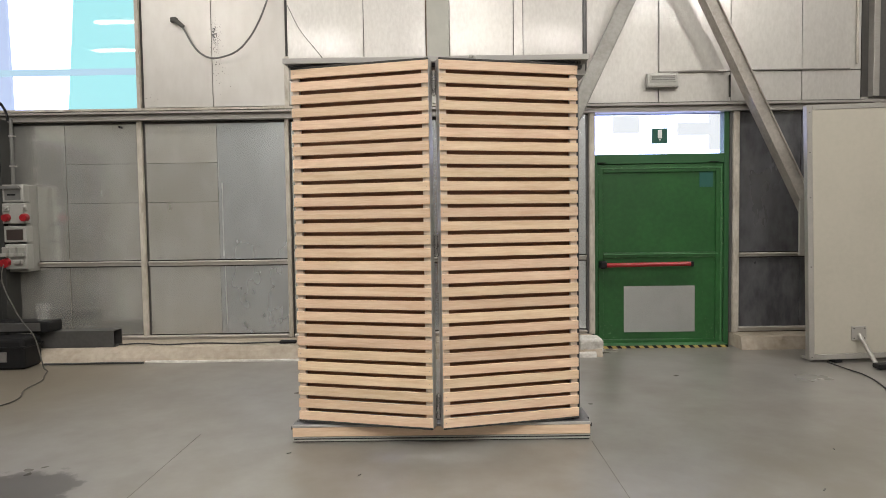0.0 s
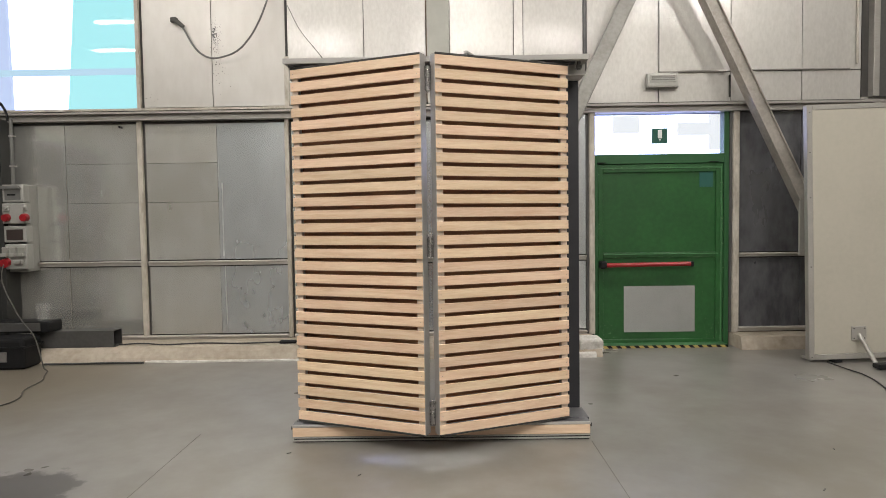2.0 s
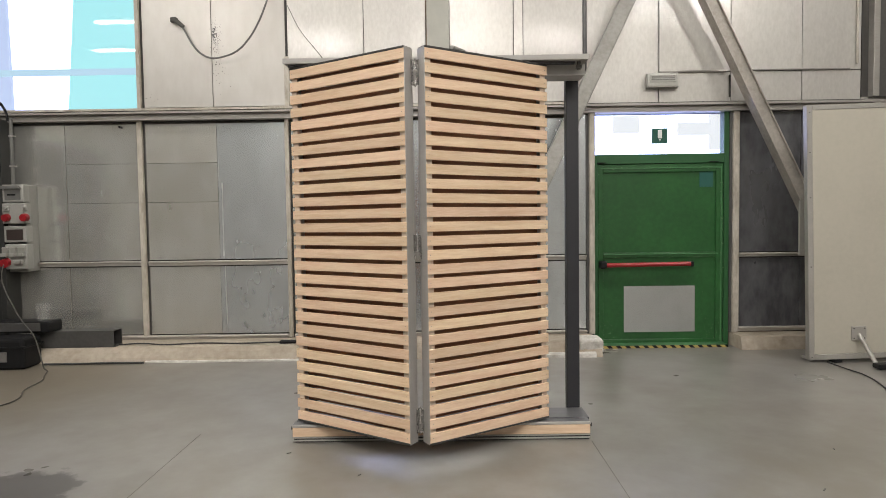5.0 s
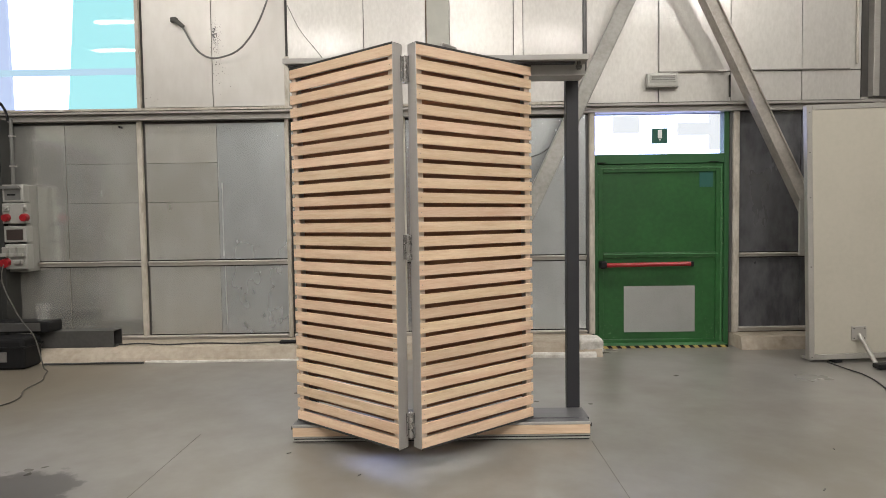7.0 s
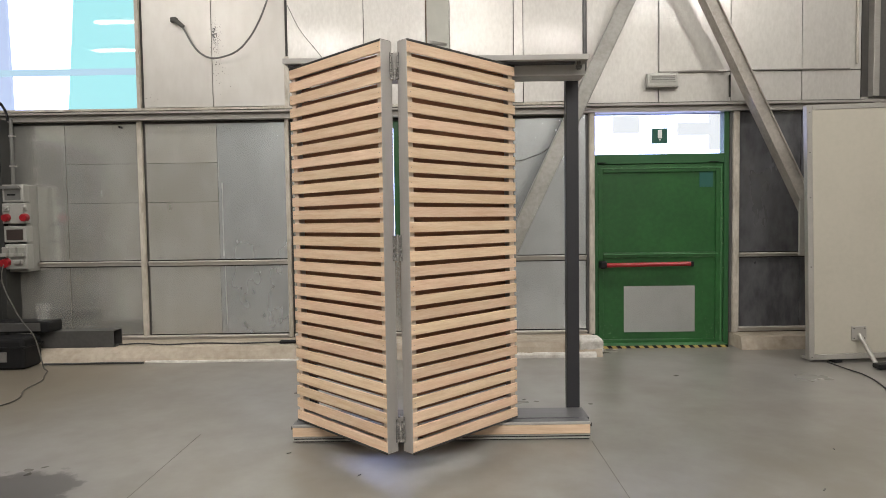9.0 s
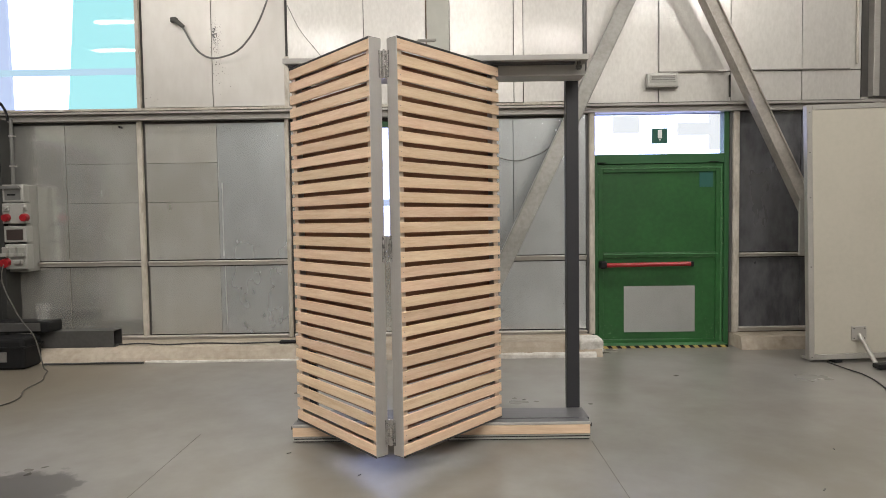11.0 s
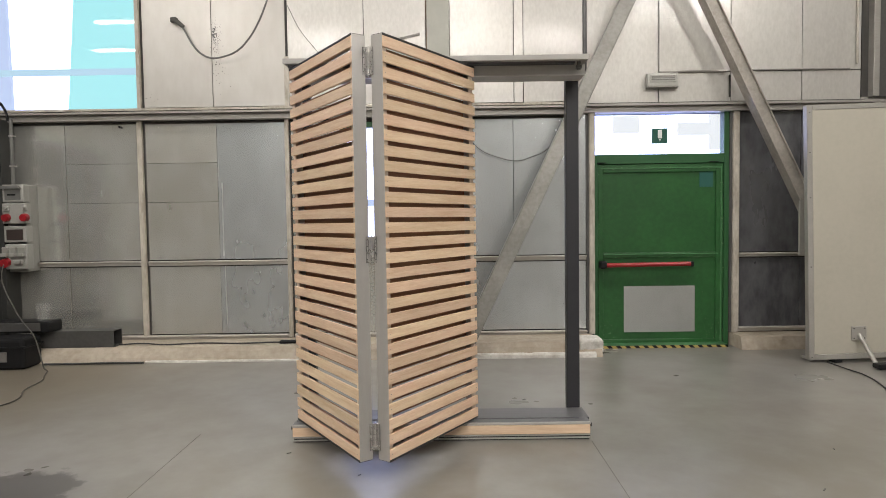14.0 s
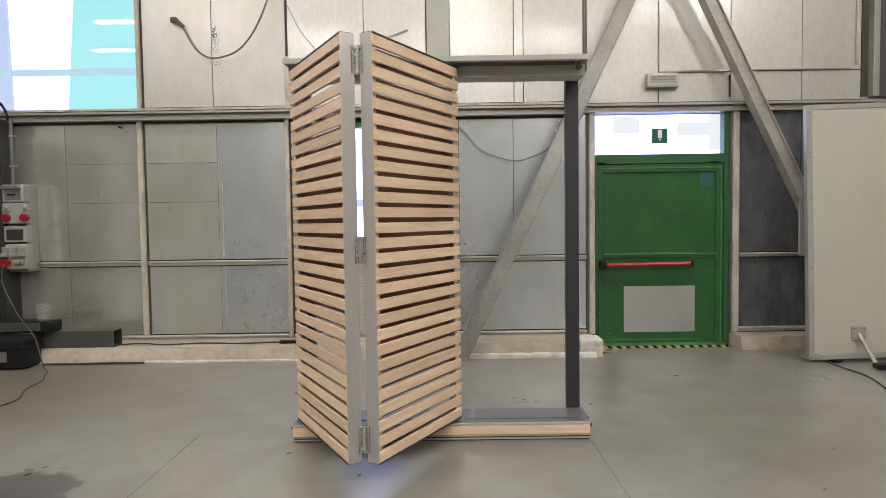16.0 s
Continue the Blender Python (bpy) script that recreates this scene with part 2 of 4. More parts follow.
M_CABLEDARK = surface("dark_cable", (0.030, 0.029, 0.028), (0.02, 0.02, 0.02), 0.55, 0, 6, 60)
M_CEIL = surface("roof_sheet", (0.55, 0.54, 0.51), (0.45, 0.44, 0.41), 0.6, 0, 0.6, 8)
M_HALL = surface("hall_wall_sheet", (0.46, 0.45, 0.42), (0.36, 0.35, 0.32), 0.55, 0.1, 0.6, 9)
M_RAWSTEEL = surface("raw_steel", (0.12, 0.116, 0.112), (0.065, 0.063, 0.06), 0.45, 0.4, 3, 30, bump=0.08)
M_GLASS = clear("window_glass", (1, 1, 1))
M_CUP = clear("clear_plastic", (0.72, 0.72, 0.70), 0.10, 0.16)
M_CUP.node_tree.nodes["Principled BSDF"].inputs["Transmission Weight"].default_value = 0.6
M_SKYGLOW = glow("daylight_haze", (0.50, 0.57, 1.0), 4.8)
# facades and rails outside: emission replaces the daylight that falls on them
M_CYAN = glow("cyan_facade_glow", (0.45, 0.95, 1.0), 1.0)
M_PALEBLUE = glow("pale_blue_facade_glow", (0.58, 0.70, 1.0), 1.0)
M_BAND = glow("blue_grey_band_glow", (0.55, 0.80, 0.98), 0.95)
M_TUBE = glow("lamp_diffuser", (1.0, 0.97, 0.92), 26)


# ---- building helpers ----
def mesh_of(bm, name, material):
    me = bpy.data.meshes.new(name)
    bm.normal_update()
    bm.to_mesh(me)
    bm.free()
    me.materials.append(material)
    return me


def part(name, bm, material, parent=None, label=""):
    ob = new(name, mesh_of(bm, name, material))
    if parent is not None:
        ob.parent = parent
    if label:
        ob["label"] = label
    return ob


def share(name, me, parent, loc):
    ob = new(name, me)
    ob.parent, ob.location = parent, loc
    return ob


def empty(name, label, category, m=None, group=""):
    ob = new(name)
    if m is not None:
        ob.matrix_basis = m
    return tagged(ob, label, category, group)


def add_box(bm, x0, x1, y0, y1, z0, z1, bevel=0.0, seg=1):
    r = bmesh.ops.create_cube(bm, size=1)["verts"]
    for v in r:
        v.co = Vector((x0 + (v.co.x + 0.5) * (x1 - x0), y0 + (v.co.y + 0.5) * (y1 - y0), z0 + (v.co.z + 0.5) * (z1 - z0)))
    if bevel:
        edges = list({e for v in r for e in v.link_edges})
        bmesh.ops.bevel(bm, geom=edges, offset=bevel, segments=seg, affect="EDGES", profile=0.5)
    return bm


def box(x0, x1, y0, y1, z0, z1, bevel=0.003, seg=1):
    return add_box(bmesh.new(), x0, x1, y0, y1, z0, z1, bevel, seg)


def add_rod(bm, a, b, r, seg=14, r2=None):
    a, b = Vector(a), Vector(b)
    d = b - a
    m = Matrix.Translation((a + b) / 2) @ d.to_track_quat("Z", "Y").to_matrix().to_4x4()
    bmesh.ops.create_cone(bm, cap_ends=True, segments=seg, radius1=r, radius2=r if r2 is None else r2, depth=d.length, matrix=m)
    return bm


def rod(a, b, r, seg=14, r2=None):
    return add_rod(bmesh.new(), a, b, r, seg, r2)


def tube(name, pts, r, material, parent=None, label="", category="", steps=8):
    """A round cable through the points, as a mesh."""
    cu = bpy.data.curves.new(name, "CURVE")
    cu.dimensions, cu.bevel_depth, cu.bevel_resolution, cu.resolution_u, cu.use_fill_caps = "3D", r, 2, steps, True
    sp = cu.splines.new("BEZIER")
    sp.bezier_points.add(len(pts) - 1)
    for b, co in zip(sp.bezier_points, pts):
        b.co, b.handle_left_type, b.handle_right_type = co, "AUTO", "AUTO"
    tmp = bpy.data.objects.new(name, cu)
    scene.collection.objects.link(tmp)
    me = bpy.data.meshes.new_from_object(tmp.evaluated_get(bpy.context.evaluated_depsgraph_get()))
    bpy.data.objects.remove(tmp)
    me.materials.clear()
    me.materials.append(material)
    for poly in me.polygons:
        poly.use_smooth = True
    ob = new(name, me)
    if parent is not None:
        ob.parent = parent
    return tagged(ob, label, category)


def prism(outline, y0, y1, bevel=0.0):
    """A plate cut to an outline in x and z, between two depths."""
    bm = bmesh.new()
    f = bm.faces.new([bm.verts.new((x, y0, z)) for x, z in outline])
    ext = bmesh.ops.extrude_face_region(bm, geom=[f])
    bmesh.ops.translate(bm, verts=[v for v in ext["geom"] if isinstance(v, bmesh.types.BMVert)], vec=(0, y1 - y0, 0))
    bmesh.ops.recalc_face_normals(bm, faces=bm.faces)
    if bevel:
        bmesh.ops.bevel(bm, geom=list(bm.edges), offset=bevel, segments=1, affect="EDGES")
    return bm


def setting(name, bm, material, label=""):
    return tagged(part(name, bm, material), label, "", "", "structure")


# ---- the hall ----
X0, X1, Y0, ZC = -9.5, 11.5, -14.0, 6.7
floor = setting("floor", box(X0, X1, Y0, WALL_Y + 0.25, -0.2, 0, 0), M_FLOOR, "smooth grey concrete hall floor with a damp patch")
for x in (-0.78, 1.957):
    part("joint", box(x - 0.0016, x + 0.0016, Y0, -0.12 if x > 0 else 0.1, -0.01, 0.002, 0), M_JOINT, floor, "thin dark slab joint")
setting("ceiling", box(X0, X1, Y0, WALL_Y + 0.25, ZC, ZC + 0.2, 0), M_CEIL, "pale sheet-metal roof lining")
setting("wall_west", box(X0 - 0.2, X0, Y0, WALL_Y + 0.25, 0, ZC, 0), M_HALL, "grey sheet-clad hall wall")
setting("wall_east", box(X1, X1 + 0.2, Y0, WALL_Y + 0.25, 0, ZC, 0), M_HALL, "grey sheet-clad hall wall")
# added out of view: blocks light and reflects dark in the left wall sheets
setting("partition", box(-4.46, -4.36, 0.5, WALL_Y - 0.07, 0, 2.66, 0), M_COLUMN, "unseen dark wall added to darken the left corner")
setting("wall_south", box(X0 - 0.2, X1 + 0.2, Y0 - 0.2, Y0, 0, ZC, 0), M_HALL, "grey sheet-clad hall wall")

# north wall: openings are (x0, x1, z0, z1)
OPEN_WINDOW = (-6.4, -2.555, 2.842, 5.2)
OPEN_LIGHT = (-0.22, 0.46, 1.20, 2.66)
OPEN_DOOR = (2.72, 4.285, 0.0, 2.724)


def wall_with_openings(openings, x0, x1, z0, z1, y0, y1):
    bm = bmesh.new()
    xs = sorted({x0, x1, *[v for o in openings for v in o[:2]]})
    for a, b in zip(xs, xs[1:]):
        mid = (a + b) / 2
        spans = sorted((o[2], o[3]) for o in openings if o[0] < mid < o[1])
        z = z0
        for s, e in spans:
            if s > z:
                add_box(bm, a, b, y0, y1, z, s)
            z = e
        if z < z1:
            add_box(bm, a, b, y0, y1, z, z1)
    return bm


north = setting("wall_north", wall_with_openings((OPEN_WINDOW, OPEN_LIGHT, OPEN_DOOR), X0, X1, 0, ZC, WALL_Y + 0.03, WALL_Y + 0.22), M_SEAMSHADE,
                "sheet-metal clad hall wall with dark panel seams")


def clad(x0, x1, z0, z1, material, proud=0.0, gap=0.004):
    part("panel", box(x0 + gap, x1 - gap, WALL_Y - proud, WALL_Y + 0.034, z0 + gap, z1 - gap, 0.002), material, north)


# upper cladding
UPPER = [-2.497, -1.69, -0.815, 0.07, 0.79]
for i, (a, b) in enumerate(zip(UPPER, UPPER[1:])):
    clad(a, b - (0.02 if i == 1 else 0), 2.856, 4.35, M_UPPERSMOOTH if i < 2 else M_UPPER, 0.002 * (i % 2))
    clad(a, b, 4.35, ZC, M_UPPER)
UPPER = [1.06, 1.80, 1.91, 2.60]
for a, b in zip(UPPER, UPPER[1:]):
    clad(a, b, 2.856, 4.35, M_UPPER)
    clad(a, b, 4.35, ZC, M_UPPER)
UPPER = [3.47, 4.30, 5.12, 5.80, 7.6, 9.4, X1]
clad(2.64, 3.47, 2.832, 4.6, M_UPPER, 0.001)
clad(2.64, 3.47, 4.6, ZC, M_UPPER)
for i, (a, b) in enumerate(zip(UPPER, UPPER[1:])):
    clad(a, b, 2.832, 3.175, M_UPPER)
    clad(a, b, 3.175, 4.6, M_UPPER, 0.003 * (i % 2))
    clad(a, b, 4.6, ZC, M_UPPER)
clad(X0, -6.42, 2.87, ZC, M_UPPER)
clad(-6.4, -2.555, 5.2, ZC, M_UPPER)
# lower cladding, two rows between the girts
for z0, z1 in ((0.207, 1.018), (1.085, 2.72)):
    for a, b in zip([X0, -5.5, -4.3], [-5.5, -4.3, -3.437]):
        clad(a, b, z0, z1, M_LOWER)
    rows = [z0, 1.76, 2.215, z1] if z1 > 2 else [z0, z1]
    for a, b in zip(rows, rows[1:]):
        clad(-3.437, -2.55, a, b, M_LOWER, gap=0.0014)
        clad(-2.51, -1.665, a, b, M_LOWER, gap=0.0014)
    clad(-1.665, -0.86, z0, z1, M_LOWERBLUE, gap=0.0016)
    for a, b in ((0.52, 1.15), (1.15, 1.785), (1.785, 2.63)) if z1 > 2 else ((0.52, 2.63),):
        clad(a, b, z0, z1, M_LOWERBLUE, gap=0.0025)
    for a, b in ((4.385, 5.12), (5.12, 5.9)):
        clad(a, b, z0, z1, M_DARKSHEET)
    for a, b in ((5.9, 7.7), (7.7, 9.5), (9.5, X1)):
        clad(a, b, z0, z1, M_LOWER)
clad(-0.80, -0.225, 0.2, 2.72, M_LOWER)
clad(-0.225, 0.515, 0.2, 1.195, M_LOWER)
clad(-0.225, 0.515, 2.665, 2.87, M_LOWER)

# pilaster between the upper sheets
setting("pilaster", box(0.80, 1.06, WALL_Y - 0.05, WALL_Y + 0.03, 2.85, ZC, 0.004), M_PILASTER, "flat grey-green painted steel pilaster")
setting("trim", box(0.790, 0.800, WALL_Y - 0.03, WALL_Y + 0.03, 2.884, ZC, 0.002), M_RUST, "rusty joint beside the pilaster")
# thin trims on the upper wall
setting("trim", rod((3.47, WALL_Y - 0.012, 3.175), (3.47, WALL_Y - 0.012, 4.6), 0.007, 8), M_GIRT)
setting("trim", rod((3.47, WALL_Y - 0.014, 3.175), (4.24, WALL_Y - 0.014, 3.175), 0.014, 8), M_GIRT)
setting("trim", rod((4.285, WALL_Y - 0.014, 3.13), (4.285, WALL_Y - 0.014, 2.88), 0.012, 8), M_SEAMSHADE)
setting("trim", rod((4.52, WALL_Y - 0.014, 3.185), (5.66, WALL_Y - 0.014, 3.182), 0.010, 8), M_BRACE)
setting("trim", rod((5.74, WALL_Y - 0.02, 3.24), (5.74, WALL_Y - 0.02, 4.6), 0.014, 8), M_CREAM)
setting("trim", box(5.80, 5.876, WALL_Y - 0.006, WALL_Y + 0.03, 2.86, ZC, 0), M_SEAMSHADE)
setting("trim", box(2.603, 2.637, WALL_Y - 0.004, WALL_Y + 0.03, 2.87, ZC, 0), M_RAWSTEEL)
setting("trim", box(-0.835, -0.815, WALL_Y - 0.006, WALL_Y + 0.03, 3.42, ZC, 0), M_SEAMSHADE)
setting("trim", box(-0.855, -0.80, WALL_Y - 0.02, WALL_Y + 0.03, 2.848, 3.42, 0.003), M_CREAM, "cream cover strip over the sheet joint")

# horizontal girts


def girt(x0, x1, z0, z1, depth, lip):
    """A lipped channel: a web, a lit top flange and a bottom lip."""
    bm = box(x0, x1, WALL_Y - depth, WALL_Y + 0.002, z1 - lip, z1, 0.004)
    add_box(bm, x0, x1, WALL_Y - depth * 0.55, WALL_Y + 0.002, z0 + lip * 0.5, z1 - lip, 0.002)
    add_box(bm, x0, x1, WALL_Y - depth * 0.85, WALL_Y + 0.002, z0, z0 + lip * 0.5, 0.002)
    return setting("girt", bm, M_GIRT, "galvanised steel channel girt along the wall")




def thin_girt(x0, x1, z0, z1, depth):
    """A slim folded rail with a rolled upper edge."""
    bm = box(x0, x1, WALL_Y - depth * 0.6, WALL_Y + 0.002, z0, z1, 0.004)
    add_box(bm, x0, x1, WALL_Y - depth, WALL_Y - depth * 0.5, z1 - 0.022, z1 - 0.002, 0.005)
    ob = setting("girt", bm, M_RAIL, "slim galvanised rail along the wall")
    part("shadow_gap", box(x0, x1, WALL_Y - 0.006, WALL_Y + 0.002, z0 - 0.012, z0, 0), M_SEAMSHADE, ob, "dark strip under the rail")
    return ob


setting("trim", box(X0, 2.58, WALL_Y - 0.02, WALL_Y + 0.004, 2.796, 2.822, 0), M_SEAMSHADE)
setting("trim", box(2.585, X1, WALL_Y - 0.02, WALL_Y + 0.004, 2.812, 2.832, 0), M_SEAMSHADE)
# dark strip standing in for the shadow band below the girt
setting("trim", box(X0, 2.58, WALL_Y - 0.012, WALL_Y + 0.004, 2.672, 2.704, 0), M_SEAMSHADE)
girt(X0, 2.58, 2.700, 2.798, 0.12, 0.026)
setting("trim", box(-6.4, 2.58, WALL_Y - 0.045, WALL_Y + 0.004, 2.820, 2.846, 0.003), M_CREAM, "cream strip above the girt")
girt(2.585, X1, 2.712, 2.812, 0.10, 0.032)
thin_girt(-3.95, -2.578, 1.022, 1.078, 0.05)
thin_girt(-2.50, -0.865, 1.017, 1.073, 0.05)
thin_girt(0.50, 2.625, 1.022, 1.078, 0.05)
thin_girt(4.39, X1, 1.032, 1.078, 0.05)
thin_girt(-3.95, -0.865, 0.15, 0.198, 0.06)
thin_girt(-0.80, 2.63, 0.15, 0.198, 0.06)
thin_girt(4.39, X1, 0.16, 0.213, 0.06)
# upright angles
for x0, x1, z0, z1 in ((-2.575, -2.503, 0.16, 2.73), (-0.862, -0.803, 0.16, 2.73)):
    bm = box(x0, x1 - 0.014, WALL_Y - 0.05, WALL_Y + 0.01, z0, z1, 0.003)
    up = setting("upright", bm, M_CREAM, "cream-painted steel upright on the wall")
    # the upright's shadow line, laid on as a dark strip
    part("return", box(x1 - 0.014, x1 + 0.004, WALL_Y - 0.01, WALL_Y + 0.01, z0, z1, 0), M_SEAMSHADE, up, "dark strip in place of the shadow line beside the upright")

# plinth along the wall foot


def rough_block(x0, x1, y0, y1, z0, z1, step=0.06, amount=0.012, batter=0.0):
    """A cast block whose front face and top edge are uneven."""
    n = max(2, int((x1 - x0) / step))
    prof = [(y1, z0), (y0 - batter, z0), (y0 - batter * 0.7, z0 + (z1 - z0) * 0.35), (y0 - batter * 0.3, z0 + (z1 - z0) * 0.7), (y0 + 0.004, z1 - 0.012), (y0 + 0.018, z1), (y0 + 0.09, z1), (y1, z1)]
    bm = bmesh.new()
    rings = []
    for i in range(n + 1):
        x = x0 + (x1 - x0) * i / n
        ring = []
        for k, (y, z) in enumerate(prof):
            v = Vector((x, y, z))
            if 1 < k < 7:
                d = noise.noise_vector(Vector((x * 7.0, y * 9.0, z * 14.0))) + 0.5 * noise.noise_vector(Vector((x * 23.0, y * 23.0, z * 30.0)))
                v += Vector((0, d.y * amount, min(0, d.z) * amount * 0.8))
            ring.append(bm.verts.new(v))
        rings.append(ring)
    m = len(prof)
    for a, b in zip(rings, rings[1:]):
        for k in range(m):
            bm.faces.new((a[k], a[(k + 1) % m], b[(k + 1) % m], b[k]))
    bm.faces.new(rings[0])
    bm.faces.new(list(reversed(rings[-1])))
    bmesh.ops.recalc_face_normals(bm, faces=bm.faces)
    return bm


plinth = setting("plinth", rough_block(X0, 2.675, 2.50, WALL_Y + 0.02, 0, 0.152, batter=0.10), M_PLINTH, "rough concrete plinth with flaking whitewash")
part("whitewash", rough_block(-2.3, -0.4, 2.390, 2.47, -0.002, 0.024, 0.03, 0.008), M_WHITEWASH, plinth, "flaked white paint strip")
part("whitewash", rough_block(0.9, 2.60, 2.385, 2.47, -0.002, 0.055, 0.03, 0.010), M_WHITEWASH, plinth, "flaked white paint strip")
part("whitewash", rough_block(2.42, 2.67, 2.43, 2.60, -0.002, 0.06, 0.03, 0.014), M_WHITEWASH, plinth, "broken white plinth foot")
part("whitewash", rough_block(2.44, 2.69, 2.45, 2.75, 0.05, 0.175, 0.03, 0.02), M_WHITEWASH, plinth, "broken white plinth block")
setting("plinth", rough_block(4.30, X1, 2.69, WALL_Y + 0.02, 0, 0.15, 0.04, 0.010, 0.03), M_PLINTH, "rough grey-brown concrete plinth")

# columns at both ends of the view
bm = box(-4.75, -4.03, WALL_Y - 0.22, WALL_Y + 0.01, 0, 2.72, 0.004)
add_box(bm, -4.05, -3.985, WALL_Y - 0.3, WALL_Y - 0.27, 0, 2.72, 0.002)
add_box(bm, -4.75, -4.05, WALL_Y - 0.24, WALL_Y - 0.2, 0, 2.72, 0.002)
setting("column", bm, M_COLUMN, "near-black steel column at the wall")
column = setting("column", box(5.878, 5.948, WALL_Y - 0.10, WALL_Y + 0.01, 2.85, ZC, 0.006), M_GIRT, "grey steel column at the wall")
part("web", box(5.948, 6.5, WALL_Y - 0.05, WALL_Y + 0.01, 2.85, ZC, 0.003), M_RAWSTEEL, column, "dark recessed web")

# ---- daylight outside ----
# sky sheet, then facades and rails whose daylight is emitted by themselves
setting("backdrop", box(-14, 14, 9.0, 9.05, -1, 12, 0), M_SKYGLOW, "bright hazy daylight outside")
setting("backdrop", prism([(-4.70, 2), (-1, 2), (-1, 8), (-4.20, 8)], 5.0, 5.05), M_CYAN, "cyan facade outside, glowing in place of daylight on it")
setting("backdrop", prism([(-9, 2), (-5.41, 2), (-5.53, 8), (-9, 8)], 5.0, 5.05), M_PALEBLUE, "pale blue facade outside, glowing in place of daylight on it")
setting("backdrop", box(-9.0, -1.0, 4.94, 4.97, 3.72, 3.81, 0), M_BAND, "pale blue rail outside, glowing in place of daylight on it")
setting("backdrop", box(-1.2, 1.2, 4.94, 4.97, 1.73, 1.83, 0), M_PALEBLUE, "pale blue rail outside, glowing in place of daylight on it")


# distant buildings, their daylight also put in as emission
M_FAINT = glow("pale_distance_glow", (0.92, 0.955, 1.0), 1.02)
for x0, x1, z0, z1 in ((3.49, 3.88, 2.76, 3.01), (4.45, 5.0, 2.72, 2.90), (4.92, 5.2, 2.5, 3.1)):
    setting("backdrop", box(x0, x1, 5.0, 5.04, z0, z1, 0), M_FAINT, "pale distant building outside, glowing in place of daylight on it")


def window(name, o, frame_mat, w, label, mullions=()):
    x0, x1, z0, z1 = o
    root = tagged(new(name), label, "", "", "structure")
    y0, y1 = WALL_Y - 0.01, WALL_Y + 0.10
    part("window_frame", box(x0, x0 + w, y0, y1, z0, z1, 0.004), frame_mat, root)
    part("window_frame", box(x1 - w, x1, y0, y1, z0, z1, 0.004), frame_mat, root)
    part("window_frame", box(x0 + w, x1 - w, y0, y1, z1 - w, z1, 0.004), frame_mat, root)
    part("window_frame", box(x0 + w, x1 - w, y0, y1, z0, z0 + w, 0.004), frame_mat, root)
    pane = part("pane", box(x0 + w - 0.004, x1 - w + 0.004, WALL_Y + 0.04, WALL_Y + 0.046, z0 + w - 0.004, z1 - w + 0.004, 0), M_GLASS, root)
    pane.visible_shadow = False
    return root


window("window_1", OPEN_WINDOW, M_CREAM, 0.012, "large fixed hall window with pale frame")
setting("window_jamb", box(0.464, 0.532, WALL_Y - 0.05, WALL_Y + 0.02, 0.21, 2.70, 0.004), M_CREAM, "cream steel jamb beside the green window")
window("window_2", OPEN_LIGHT, M_GREENDARK, 0.065, "green-framed window behind the folding shutter")
setting("trim", box(-2.513, -2.495, WALL_Y - 0.008, WALL_Y + 0.03, 2.85, ZC, 0), M_SEAMSHADE)
setting("window_post", box(-2.555, -2.513, WALL_Y - 0.05, WALL_Y + 0.03, 2.848, ZC, 0.004), M_CREAM, "pale grey steel window post")


